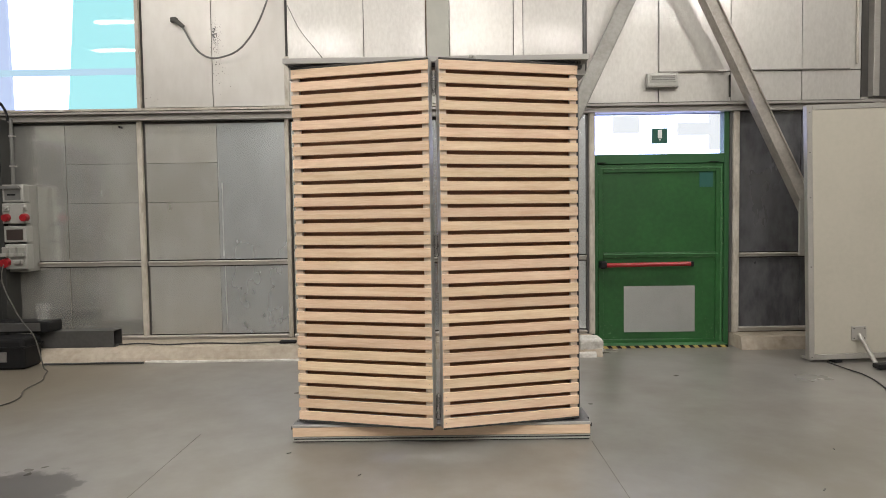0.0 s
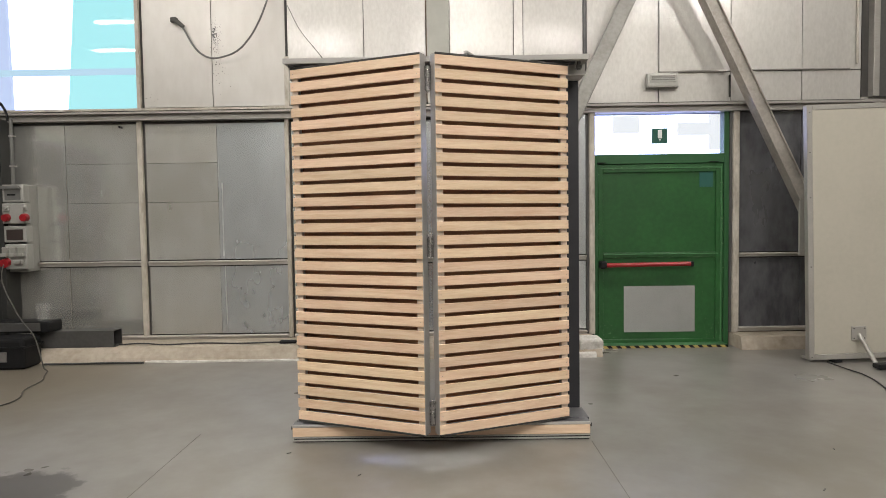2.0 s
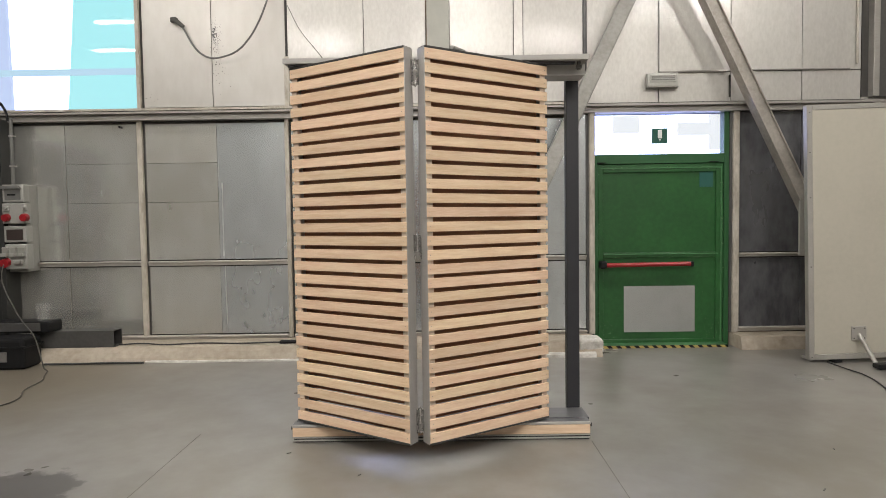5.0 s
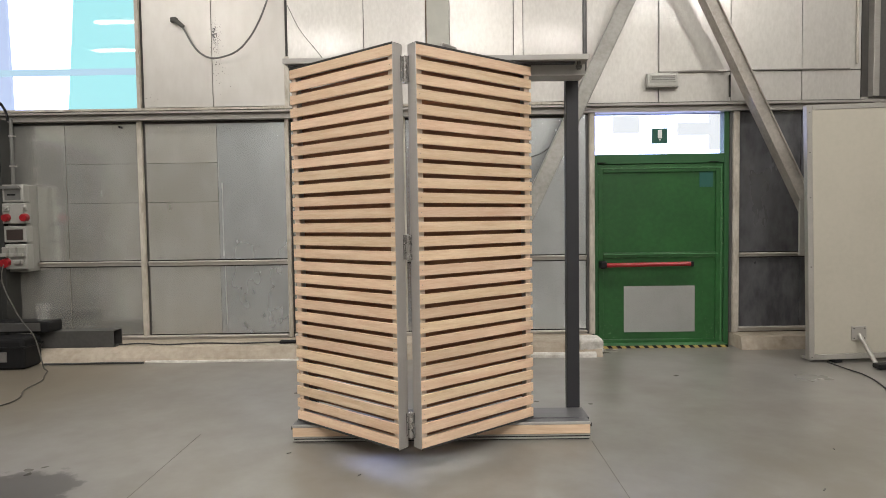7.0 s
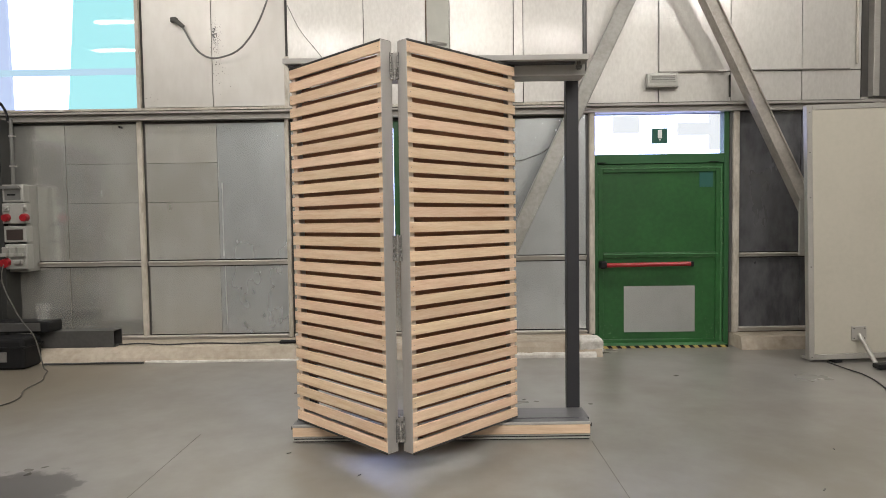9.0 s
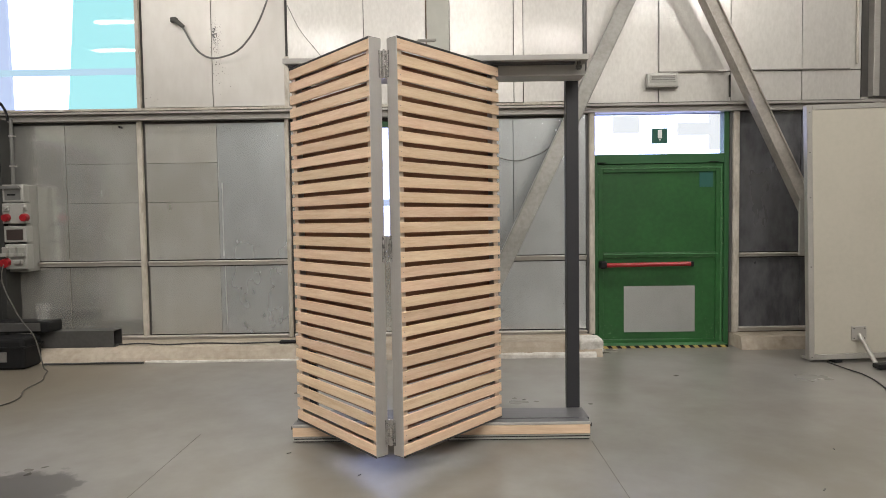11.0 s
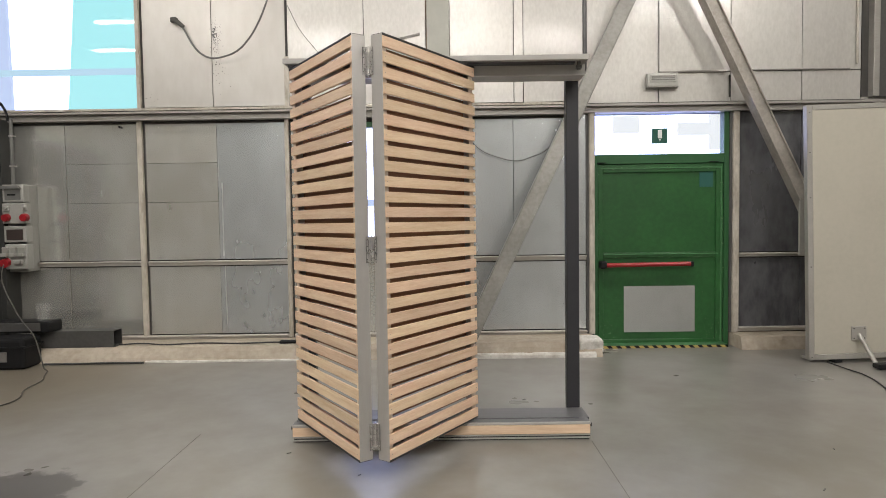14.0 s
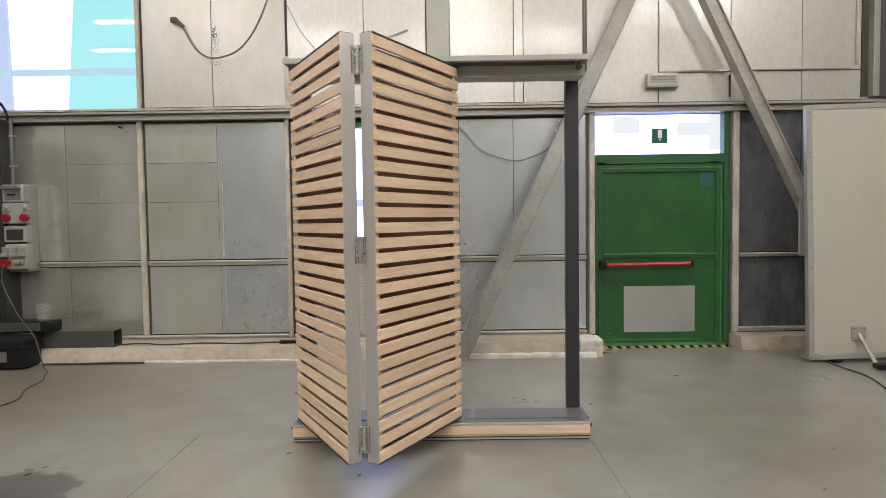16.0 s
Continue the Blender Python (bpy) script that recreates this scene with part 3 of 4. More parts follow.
# ---- emergency exit door ----
def exit_door():
    root = tagged(new("door_1"), "green steel emergency exit door with red push bar", "", "", "structure")
    y = WALL_Y
    part("door_frame", box(2.722, 2.762, y - 0.02, y + 0.1, 0, 2.235, 0.004), M_GREENDARK, root)
    part("door_frame", box(2.722, 2.732, y - 0.01, y + 0.1, 2.235, 2.722, 0.003), M_GREENDARK, root)
    part("door_frame", box(4.225, 4.283, y - 0.02, y + 0.1, 0, 2.722, 0.004), M_GREENDARK, root)
    part("door_frame", box(2.762, 4.225, y - 0.02, y + 0.1, 2.128, 2.235, 0.004), M_GREENDARK, root)
    part("door_frame", box(2.732, 4.225, y - 0.005, y + 0.1, 2.717, 2.723, 0.001), M_GREENDARK, root)
    leaf = part("leaf", box(2.766, 4.221, y + 0.012, y + 0.06, 0.03, 2.122, 0.003), M_GREEN, root)
    for x0, x1, z0, z1 in ((2.766, 2.825, 0.03, 2.122), (4.135, 4.221, 0.03, 2.122), (2.825, 4.135, 2.028, 2.122), (2.825, 4.135, 1.035, 1.095), (2.825, 4.135, 0.03, 0.075)):
        part("rail", box(x0, x1, y - 0.010, y + 0.014, z0, z1, 0.006, 2), M_GREEN, leaf)
    part("bead", box(4.188, 4.203, y - 0.018, y - 0.006, 0.05, 2.085, 0.003), M_GREENWORN, leaf)
    part("bead", box(2.79, 4.188, y - 0.018, y - 0.006, 2.068, 2.084, 0.003), M_GREENWORN, leaf)
    part("bead", box(2.83, 4.16, y - 0.018, y - 0.006, 1.068, 1.082, 0.003), M_GREENWORN, leaf)
    part("door_stop", box(2.75, 4.24, y + 0.064, y + 0.1, 2.09, 2.15, 0.002), M_GREENDARK, root)
    part("door_stop", box(2.75, 2.79, y + 0.064, y + 0.1, 0.0, 2.09, 0.002), M_GREENDARK, root)
    part("door_stop", box(4.20, 4.24, y + 0.064, y + 0.1, 0.0, 2.09, 0.002), M_GREENDARK, root)
    part("kick_plate", box(3.068, 3.901, y + 0.004, y + 0.014, 0.155, 0.70, 0.002), M_KICK, leaf, "galvanised steel kick plate")
    part("sticker", box(3.95, 4.105, y + 0.006, y + 0.014, 1.85, 2.04, 0), M_STICKER, leaf, "small blue-green sticker")
    # chipped paint along the beads and scuffs low on the leaf
    rnd = random.Random(9)
    bm = bmesh.new()
    for k in range(150):
        where = rnd.random()
        if where < 0.3:
            cx, cz, r = rnd.uniform(2.80, 4.18), rnd.choice((2.084, 2.068, 1.09, 1.04)) + rnd.gauss(0, 0.003), rnd.uniform(0.003, 0.008)
        elif where < 0.55:
            cx, cz, r = rnd.choice((4.188, 4.205, 4.218, 2.772)) + rnd.gauss(0, 0.003), rnd.uniform(0.04, 2.1), rnd.uniform(0.003, 0.008)
        else:
            cx, cz, r = rnd.choice((2.86, 2.95, 4.05, 4.12)) + rnd.gauss(0, 0.05), abs(rnd.gauss(0, 0.16)) + 0.07, rnd.uniform(0.002, 0.006)
        cx = min(max(cx, 2.772), 4.216)
        m = rnd.randint(5, 7)
        bm.faces.new([bm.verts.new((cx + r * rnd.uniform(0.5, 1.8) * math.cos(6.283 * q / m), y - 0.0195, cz - r * rnd.uniform(0.4, 1.0) * math.sin(6.283 * q / m))) for q in range(m)])
    chips = part("chipped_paint", bm, M_GREENCHIP, leaf, "pale chips and scuffs in the green paint")
    chips["kind"] = "stuff"
    bar = part("push_bar", rod((2.83, y - 0.075, 0.955), (3.82, y - 0.075, 0.962), 0.026, 18), M_RED, root, "red push bar")
    part("bar_housing", box(2.772, 2.85, y - 0.105, y + 0.015, 0.915, 1.005, 0.02, 3), M_BLACK, bar, "black latch housing")
    part("bar_housing", box(3.815, 3.85, y - 0.11, y + 0.015, 0.93, 0.99, 0.01, 2), M_BLACK, bar, "black end bracket")
    for x in (2.80, 4.10):
        part("hinge", box(x - 0.05, x + 0.06, y - 0.03, y - 0.015, 2.135, 2.147, 0.002), M_BLACK, root)
    pane = part("pane", box(2.730, 4.229, y + 0.04, y + 0.046, 2.231, 2.719, 0), M_GLASS, root)
    pane.visible_shadow = False
    sign = part("sign", box(3.396, 3.573, y - 0.004, y + 0.02, 2.36, 2.532, 0.002), M_SIGN, root, "green exit pictogram sign")
    part("pictogram", box(3.461, 3.509, y - 0.010, y - 0.002, 2.417, 2.515, 0.002), M_SIGNWHITE, sign)
    part("pictogram", prism([(3.474, 2.408), (3.496, 2.408), (3.485, 2.385)], y - 0.010, y - 0.002), M_SIGNWHITE, sign)
    # worn hazard strip at the threshold
    sill = part("threshold", box(2.765, 4.222, y - 0.165, y + 0.012, 0, 0.030, 0.002), M_BLACK, root, "black and yellow hazard strip")
    n = 14
    step = (4.222 - 2.765) / n
    for i in range(n):
        a = 2.767 + i * step
        b = min(a + step * 0.52, 4.19)
        part("stripe", prism([(a + 0.03, 0.001), (b + 0.03, 0.001), (b, 0.0298), (a, 0.0298)], y - 0.169, y - 0.12), M_YELLOW, sill)
    part("sill_plate", box(2.768, 4.219, y - 0.155, y + 0.010, 0.0298, 0.034, 0.001), M_GREENWORN, sill, "worn green sill plate")
    return root


exit_door()
for x0, x1, d0, d1 in ((2.655, 2.718, 2.63, 2.655), (4.315, 4.386, 4.285, 4.315)):
    bm = box(x0, x1, WALL_Y - 0.06, WALL_Y + 0.03, 0.152, 2.712, 0.005)
    jamb = setting("door_jamb", bm, M_CREAM, "worn cream steel door jamb")
    part("return", box(d0, d1, WALL_Y - 0.025, WALL_Y + 0.03, 0.152, 2.70, 0), M_RAWSTEEL, jamb, "dark rusty return edge")


# ---- braces ----
def brace(a, b, width, depth, set_back, steel, label):
    """A sloping channel from a to b along its front plane: two flanges, and a web set back from their edges."""
    a, b = Vector(a), Vector(b)
    along = (b - a).normalized()
    across = Vector((0, 1, 0)).cross(along).normalized()
    back = along.cross(across)
    root = empty("brace", label, "steel brace")
    root.matrix_basis = Matrix.Translation(a) @ Matrix((across, back, along)).transposed().to_4x4()
    h, length = width / 2, (b - a).length
    part("web", box(-h + 0.012, h - 0.012, set_back, set_back + 0.012, 0, length, 0.002), steel, root)
    part("flange", box(-h, -h + 0.012, 0, depth, 0, length, 0.003), steel, root)
    part("flange", box(h - 0.012, h, 0, depth, 0, length, 0.003), steel, root)
    return root


brace((1.104, 2.255, 0.0), (3.655, 2.906, 5.15), 0.168, 0.07, 0.008, M_BRACE, "grey-beige steel channel brace rising from the floor")
brace((5.887, 2.781, 0.0), (2.539, 2.506, 6.59), 0.140, 0.15, 0.03, M_BRACEPALE, "wide grey-beige steel channel brace leaning out from the wall")


# ---- folding shutter ----
shutter = empty("folding_shutter", "pale larch slatted folding shutter in a grey metal frame, half open", "folding shutter")
# panel in its own space: x along the leaf from the pivot, front towards -y
PB, PW, PF, PK = 0.026, 0.9563, -0.0487, 0.0365
PZ0, PZ1 = 0.1353, 2.5362
SLATS, SLAT_H, SLAT_T = 28, 0.0592, 0.015
HINGE_X, HINGE_Y = PW - PB + 0.0098, 0.0487


def shutter_panel(side, label):
    """side 1: leaf runs to +x from its pivot; side -1: its mirror image."""
    root = new("leaf")
    root.parent = shutter
    root["label"] = label

    def bx(x0, x1, *r, bevel=0.002):
        a, b = sorted((side * x0, side * x1))
        return box(a, b, *r, bevel)

    xa, xb = -PB, PW - PB
    fy, by = PF + SLAT_T, PK - SLAT_T
    part("stile", bx(xa + 0.002, xa + 0.036, fy + 0.014, by + 0.006, PZ0 + 0.006, PZ1 - 0.006), M_STEEL, root, "grey metal stile")
    part("stile", bx(xb - 0.006, xb, fy - 0.012, PK, PZ0 + 0.002, PZ1 - 0.002), M_STEEL, root, "grey metal stile")
    part("stile", bx(xb - 0.032, xb - 0.006, fy + 0.014, PK, PZ0 + 0.002, PZ1 - 0.002), M_STEEL, root, "grey metal stile")
    part("batten", bx(xa + 0.003, xa + 0.052, fy + 0.001, fy + 0.0135, PZ0 + 0.012, PZ1 - 0.012), M_WOODUP, root, "pale beige batten behind the slats")
    part("batten", bx(xb - 0.052, xb - 0.0065, fy + 0.001, fy + 0.0135, PZ0 + 0.012, PZ1 - 0.012), M_WOODUP, root, "pale beige batten behind the slats")
    part("rail", bx(xa + 0.036, xb - 0.032, fy + 0.014, by, PZ1 - 0.05, PZ1 - 0.006), M_STEEL, root)
    part("rail", bx(xa + 0.036, xb - 0.032, fy + 0.014, by, PZ0 + 0.006, PZ0 + 0.05), M_STEEL, root)
    part("edge_trim", bx(xa, xb - 0.002, PF - 0.001, PK - 0.004, PZ1 - 0.0115, PZ1 + 0.001), M_STEELDARK, root, "dark top edge trim")
    part("edge_trim", bx(xa, xb - 0.002, PF - 0.001, PK - 0.004, PZ0 - 0.001, PZ0 + 0.0115), M_STEELDARK, root, "dark bottom edge trim")
    # slats in front, and a staggered row behind, coloured as if shaded, that closes the gaps
    pitch = (PZ1 - PZ0 - 0.024 - SLAT_H) / (SLATS - 1)
    front = mesh_of(bx(xa + 0.001, xb - 0.002, 0, SLAT_T, 0, SLAT_H, bevel=0.0013), "slat", M_WOOD)
    back = mesh_of(bx(xa + 0.004, xb - 0.004, 0, SLAT_T, 0, SLAT_H, bevel=0.0013), "slat", M_WOODSHADE)
    rnd = random.Random(5 + side)
    for i in range(SLATS):
        z = PZ0 + 0.012 + i * pitch
        share("slat", front, root, (0, PF + rnd.uniform(-0.0006, 0.0006), z + rnd.uniform(-0.0012, 0.0012)))
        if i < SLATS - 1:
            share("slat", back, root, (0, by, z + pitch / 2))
    # screw heads at the slat ends
    bm = bmesh.new()
    bmesh.ops.create_cone(bm, cap_ends=True, segments=8, radius1=0.0021, radius2=0.0021, depth=0.002, matrix=Matrix.Rotation(radians(90), 4, "X"))
    screw = mesh_of(bm, "screw", M_GREYBOX)
    for i in range(0, SLATS):
        z = PZ0 + 0.012 + i * pitch
        for x in (xa + 0.022, xb - 0.022):
            share("screw", screw, root, (side * x, PF - 0.0004, z + SLAT_H * 0.5))
    # hinge leaves on the meeting edge
    for z0, z1 in ((2.315, 2.468), (1.268, 1.416), (0.192, 0.345)):
        part("hinge", bx(xb, xb + 0.004, PK - 0.019, PK + 0.004, z0, z1), M_ZINC, root, "zinc-plated hinge")
        leaf_x = side * (xb + 0.004)
        part("hinge_slot", bx(xb + 0.003, xb + 0.0052, PK - 0.0195, PK - 0.0180, z0 - 0.001, z1 + 0.001, bevel=0), M_RAWSTEEL, root)
        part("hinge_slot", bx(xb + 0.003, xb + 0.0052, PK - 0.005, PK - 0.0035, z0 + 0.02, z1 - 0.02, bevel=0), M_RAWSTEEL, root)
        for j in range(4):
            zz = z0 + 0.018 + j * (z1 - z0 - 0.036) / 3
            part("screw", rod((leaf_x - side * 0.001, PK - 0.013 + 0.003 * (j % 2), zz), (leaf_x + side * 0.0015, PK - 0.013 + 0.003 * (j % 2), zz), 0.003, 8), M_RAWSTEEL, root)
        bm = bx(xb + 0.002, HINGE_X, PK + 0.001, PK + 0.005, z0, z1, bevel=0)
        n = 5
        for j in range(n):
            if (j % 2 == 0) == (side == 1):
                add_rod(bm, (side * HINGE_X, HINGE_Y, z0 + j * (z1 - z0) / n + 0.001), (side * HINGE_X, HINGE_Y, z0 + (j + 1) * (z1 - z0) / n - 0.001), 0.0085, 12)
        if side == 1:
            add_rod(bm, (HINGE_X, HINGE_Y, z0 - 0.006), (HINGE_X, HINGE_Y, z1 + 0.008), 0.0045, 10)
        part("knuckle", bm, M_ZINC, root)
    # pivot pins into the sill and the head
    part("pivot", rod((0, 0, 0.118), (0, 0, PZ0), 0.011, 12), M_ZINC, root)
    part("pivot", rod((0, 0, PZ1), (0, 0, 2.556), 0.011, 12), M_ZINC, root)
    return root


left_leaf = shutter_panel(1, "slatted leaf pivoted at the frame")
right_leaf = shutter_panel(-1, "slatted leaf sliding in the track")
# link bar on the sliding leaf
bm = box(-0.012, 0.15, -0.013, 0.013, -0.002, 0.005, 0.001)
add_box(bm, -0.012, 0.15, -0.013, -0.009, 0.005, 0.014, 0.001)
add_box(bm, -0.012, 0.15, 0.009, 0.013, 0.005, 0.014, 0.001)
add_rod(bm, (0, 0, -0.03), (0, 0, 0.016), 0.008, 10)
link_bar = part("link_bar", bm, M_STEEL, right_leaf, "grey steel channel link bar on top")


def shutter_frame():
    root = shutter
    xl, xr = -0.076, 1.958
    # sill
    sill = part("sill", box(xl, xr, -0.078, 0.004, 0.0365, 0.118, 0.002), M_SILL, root, "grey metal sill with track slot")
    part("sill_plate", box(xl + 0.006, xr + 0.012, 0.016, 0.24, 0.0365, 0.120, 0.002), M_SILL, sill)
    part("track_slot", box(xl + 0.05, xr - 0.06, 0.004, 0.016, 0.05, 0.100, 0), M_RUBBER, sill, "black track slot")
    part("slot_end", box(xr - 0.06, xr, 0.004, 0.016, 0.04, 0.118, 0), M_SILL, sill)
    part("lip", box(xl, xr, -0.092, -0.076, 0.104, 0.1225, 0.003), M_HEADER, sill, "bright metal lip")
    part("timber_face", box(xl + 0.003, xr - 0.003, -0.091, -0.077, 0.040, 0.1035, 0.004, ), M_WOOD, root, "pale timber facing board")
    part("base_rail", box(xl + 0.004, xr - 0.004, -0.090, 0.22, 0.029, 0.0365, 0.001), M_HEADER, root)
    part("base_rail", box(xl + 0.010, xr - 0.004, -0.080, 0.22, 0.018, 0.029, 0), M_RUBBER, root)
    part("base_rail", box(xl + 0.004, xr - 0.004, -0.090, 0.22, 0.009, 0.018, 0.001), M_HEADER, root)
    part("foot_strip", box(xl + 0.02, xr - 0.01, -0.080, 0.21, 0, 0.009, 0), M_RUBBER, root)
    for x in (xl - 0.008, xr - 0.004):
        part("end_cap", box(x, x + 0.014, -0.082, -0.04, 0.085, 0.112, 0.006, 2), M_RUBBER, root, "black rubber end cap")
    # posts
    for x0, x1 in ((-0.074, 0.028), (1.862, 1.955)):
        post = part("post", box(x0, x1, 0.242, 0.305, 0.0, 2.56, 0.004), M_POST, root, "anthracite post")
        part("groove", box(x0 + (0.0 if x0 > 1 else 0.10), x0 + (0.008 if x0 > 1 else 0.102), 0.238, 0.246, 0.12, 2.5, 0), M_RUBBER, post)
    # head
    head = part("head", box(xl + 0.002, xr + 0.004, 0.06, 0.242, 2.484, 2.560, 0.003), M_HEADER, root, "grey metal head beam")
    part("cap", box(xl, xr, -0.09, 0.36, 2.560, 2.586, 0.003), M_HEADER, head)
    part("cap_lip", box(xl, xr, -0.092, -0.082, 2.552, 2.588, 0.002), M_HEADER, head)
    part("track", box(xl + 0.02, xr - 0.08, -0.02, -0.012, 2.545, 2.560, 0), M_SILL, head)
    part("track", box(xl + 0.02, xr - 0.08, 0.014, 0.022, 2.545, 2.560, 0), M_SILL, head)
    part("bottom_lip", box(xl + 0.002, xr + 0.004, 0.054, 0.062, 2.482, 2.492, 0.001), M_STEEL, head)
    part("stop_bolt", rod((1.905, 0.0, 2.505), (1.905, 0.0, 2.56), 0.013, 10), M_RAWSTEEL, head, "dark stop bolt")
    part("stop_bolt", rod((1.905, 0.0, 2.515), (1.905, 0.0, 2.535), 0.022, 10), M_RAWSTEEL, head)
    return root


shutter_frame()


# ---- sandwich panel on its stand ----
def sandwich_panel():
    root = empty("sandwich_panel", "cream insulated panel standing upright with aluminium edging", "panel", pose(4.664, 2.0, 0.028, 0, -1.33, 0))
    part("sheet", box(0.055, 1.75, 0.004, 0.06, 0.058, 2.52, 0.003), M_SANDWICH, root)
    part("edging", box(0.0, 0.055, 0, 0.066, 0, 2.57, 0.004), M_ALU, root)
    part("edging", box(0.055, 1.75, 0, 0.066, 0, 0.056, 0.004), M_ALU, root)
    part("edging", box(0.055, 1.75, 0, 0.066, 2.52, 2.57, 0.004), M_ALU, root)
    part("edging", box(1.75, 1.80, 0, 0.066, 0, 2.57, 0.004), M_ALU, root)
    for z in (0.03, 0.95, 1.65, 2.1, 2.5):
        part("rivet", rod((0.028, -0.004, z), (0.028, 0.002, z), 0.006, 8), M_RAWSTEEL, root)
    plate = part("bracket", box(0.425, 0.575, -0.012, 0.003, 0.19, 0.335, 0.003), M_ALU, root, "square aluminium bracket plate")
    for x, z in ((0.447, 0.312), (0.553, 0.312), (0.447, 0.213), (0.553, 0.213)):
        part("rivet", rod((x, -0.016, z), (x, -0.01, z), 0.008, 8), M_RAWSTEEL, plate)
    part("strut", rod((0.50, -0.01, 0.25), (0.505, -0.26, -0.005), 0.021, 14), M_ALU, root, "aluminium support strut")
    foot = part("foot", box(0.46, 0.62, -0.36, -0.25, -0.028, 0.022, 0.014, 2), M_BLACK, root, "black rubber foot")
    for x in (0.24, 1.5):
        f = part("foot", box(x, x + 0.08, -0.02, 0.09, -0.028, 0.0, 0.006), M_BLACK, root)
    return root


sandwich_panel()
bm = box(4.76, 4.82, 2.20, 2.24, 0.0, 1.66, 0.003)
add_box(bm, 4.74, 5.3, 2.18, 2.28, 0.0, 0.02, 0.002)
add_box(bm, 4.668, 4.76, 2.205, 2.235, 1.09, 1.66, 0.003)
tagged(part("steel_stand", bm, M_ALU), "grey steel stand behind the insulated panel", "stand")
tube("power_cable", [(4.85, 2.0, 0.010), (4.86, 1.72, 0.008), (4.875, 1.49, 0.008), (4.74, 1.01, 0.008), (4.6, 0.7, 0.008), (5.1, 0.4, 0.008), (6.2, 0.6, 0.008)], 0.006, M_CABLEDARK, None,
     "thin dark cable lying on the floor beside the panel", "cable")


# ---- socket boxes ----
def socket_station():
    root = empty("socket_station", "grey wall-mounted power socket boxes with red outlets", "socket box", pose(0.095, 2.75, 0))
    part("back_board", box(-4.10, -3.885, 0.03, 0.24, 0.985, 1.975, 0.006), M_GREYBOX, root, "grey mounting board")
    # upper meter box with a sloping hood
    b = part("box", box(-4.085, -3.84, -0.06, 0.04, 1.775, 1.975, 0.012, 2), M_SOCKET, root)
    part("recess", box(-4.055, -3.875, -0.066, -0.056, 1.80, 1.925, 0.004), M_CABLE, b, "recessed grey window")
    part("hood", prism([(-4.08, 1.928), (-3.86, 1.928), (-3.89, 1.962), (-4.07, 1.962)], -0.095, -0.055), M_CABLE, b)
    part("label_bar", box(-4.02, -3.93, -0.070, -0.060, 1.85, 1.868, 0), M_BLACK, b)
    b = part("box", box(-4.085, -3.83, -0.07, 0.04, 1.535, 1.765, 0.010, 2), M_SOCKET, root)
    for x in (-4.03, -3.825):
        part("outlet", rod((x, -0.06, 1.605), (x, -0.115, 1.600), 0.045, 18, 0.040), M_RED, b, "red round outlet")
        part("switch", box(x - 0.035, x + 0.035, -0.085, -0.066, 1.675, 1.735, 0.006), M_SOCKET, b)
        part("toggle", rod((x, -0.08, 1.70), (x + 0.01, -0.10, 1.715), 0.014, 10), M_GREYBOX, b)
    b = part("box", box(-4.075, -3.82, -0.07, 0.04, 1.325, 1.51, 0.010, 2), M_SOCKET, root)
    part("cover", box(-4.045, -3.855, -0.080, -0.066, 1.35, 1.47, 0.006), M_SMOKED, b, "dark smoked cover")
    b = part("box", box(-4.07, -3.82, -0.07, 0.04, 1.02, 1.305, 0.010, 2), M_SOCKET, root)
    for i, x in enumerate((-4.06, -3.965, -3.875)):
        part("outlet", box(x - 0.036, x + 0.036, -0.095, -0.066, 1.20, 1.275, 0.008), M_GREYBOX, b)
        part("flap", prism([(x - 0.034, 1.17), (x + 0.034, 1.17), (x + 0.030, 1.205), (x - 0.030, 1.205)], -0.12, -0.07), M_SOCKET, b)
    part("outlet", rod((-4.06, -0.06, 1.10), (-4.06, -0.12, 1.09), 0.055, 18, 0.048), M_RED, b, "red round outlet")
    part("plug", box(-3.96, -3.86, -0.12, -0.066, 1.08, 1.13, 0.014, 2), M_SOCKET, b)
    part("conduit", rod((-4.025, 0.05, 1.97), (-4.025, 0.05, 2.72), 0.019, 16), M_CABLE, root, "grey metal conduit")
    for z in (2.18, 2.52):
        part("clip", box(-4.049, -3.985, 0.026, 0.074, z, z + 0.016, 0.003), M_GIRT, root)
    return root


socket_station()

# ---- things at the wall foot ----


def black_case():
    root = empty("tool_case", "black plastic tool case with a pale label on the floor", "tool case")
    part("body", box(-4.25, -3.445, 2.14, 2.45, 0.0, 0.33, 0.04, 3), M_BLACK, root)
    part("label_plate", box(-3.80, -3.62, 2.130, 2.145, 0.085, 0.19, 0.003), M_CABLE, root, "blank pale label")
    part("lid_rim", box(-4.26, -3.435, 2.13, 2.46, 0.225, 0.245, 0.006), M_BLACK, root)
    return root


black_case()
# hollow steel section lying on the plinth
bm = bmesh.new()
for r in ((-3.62, -2.70, 2.52, 2.526, 0.153, 0.338), (-3.62, -2.70, 2.694, 2.70, 0.153, 0.338), (-3.62, -2.70, 2.526, 2.694, 0.153, 0.160), (-3.62, -2.70, 2.526, 2.694, 0.331, 0.338)):
    add_box(bm, *r, 0.001)
tagged(part("steel_section", bm, M_RAWSTEEL), "raw steel hollow section lying on the plinth", "steel section")
root = empty("black_tray", "flat black tray resting on the steel section", "tray")
part("tray_body", box(-4.0, -3.345, 2.42, 2.66, 0.339, 0.462, 0.02, 2), M_BLACK, root)
part("front_plate", box(-3.95, -3.44, 2.412, 2.424, 0.36, 0.452, 0.004), M_RAWSTEEL, root, "dull steel front")
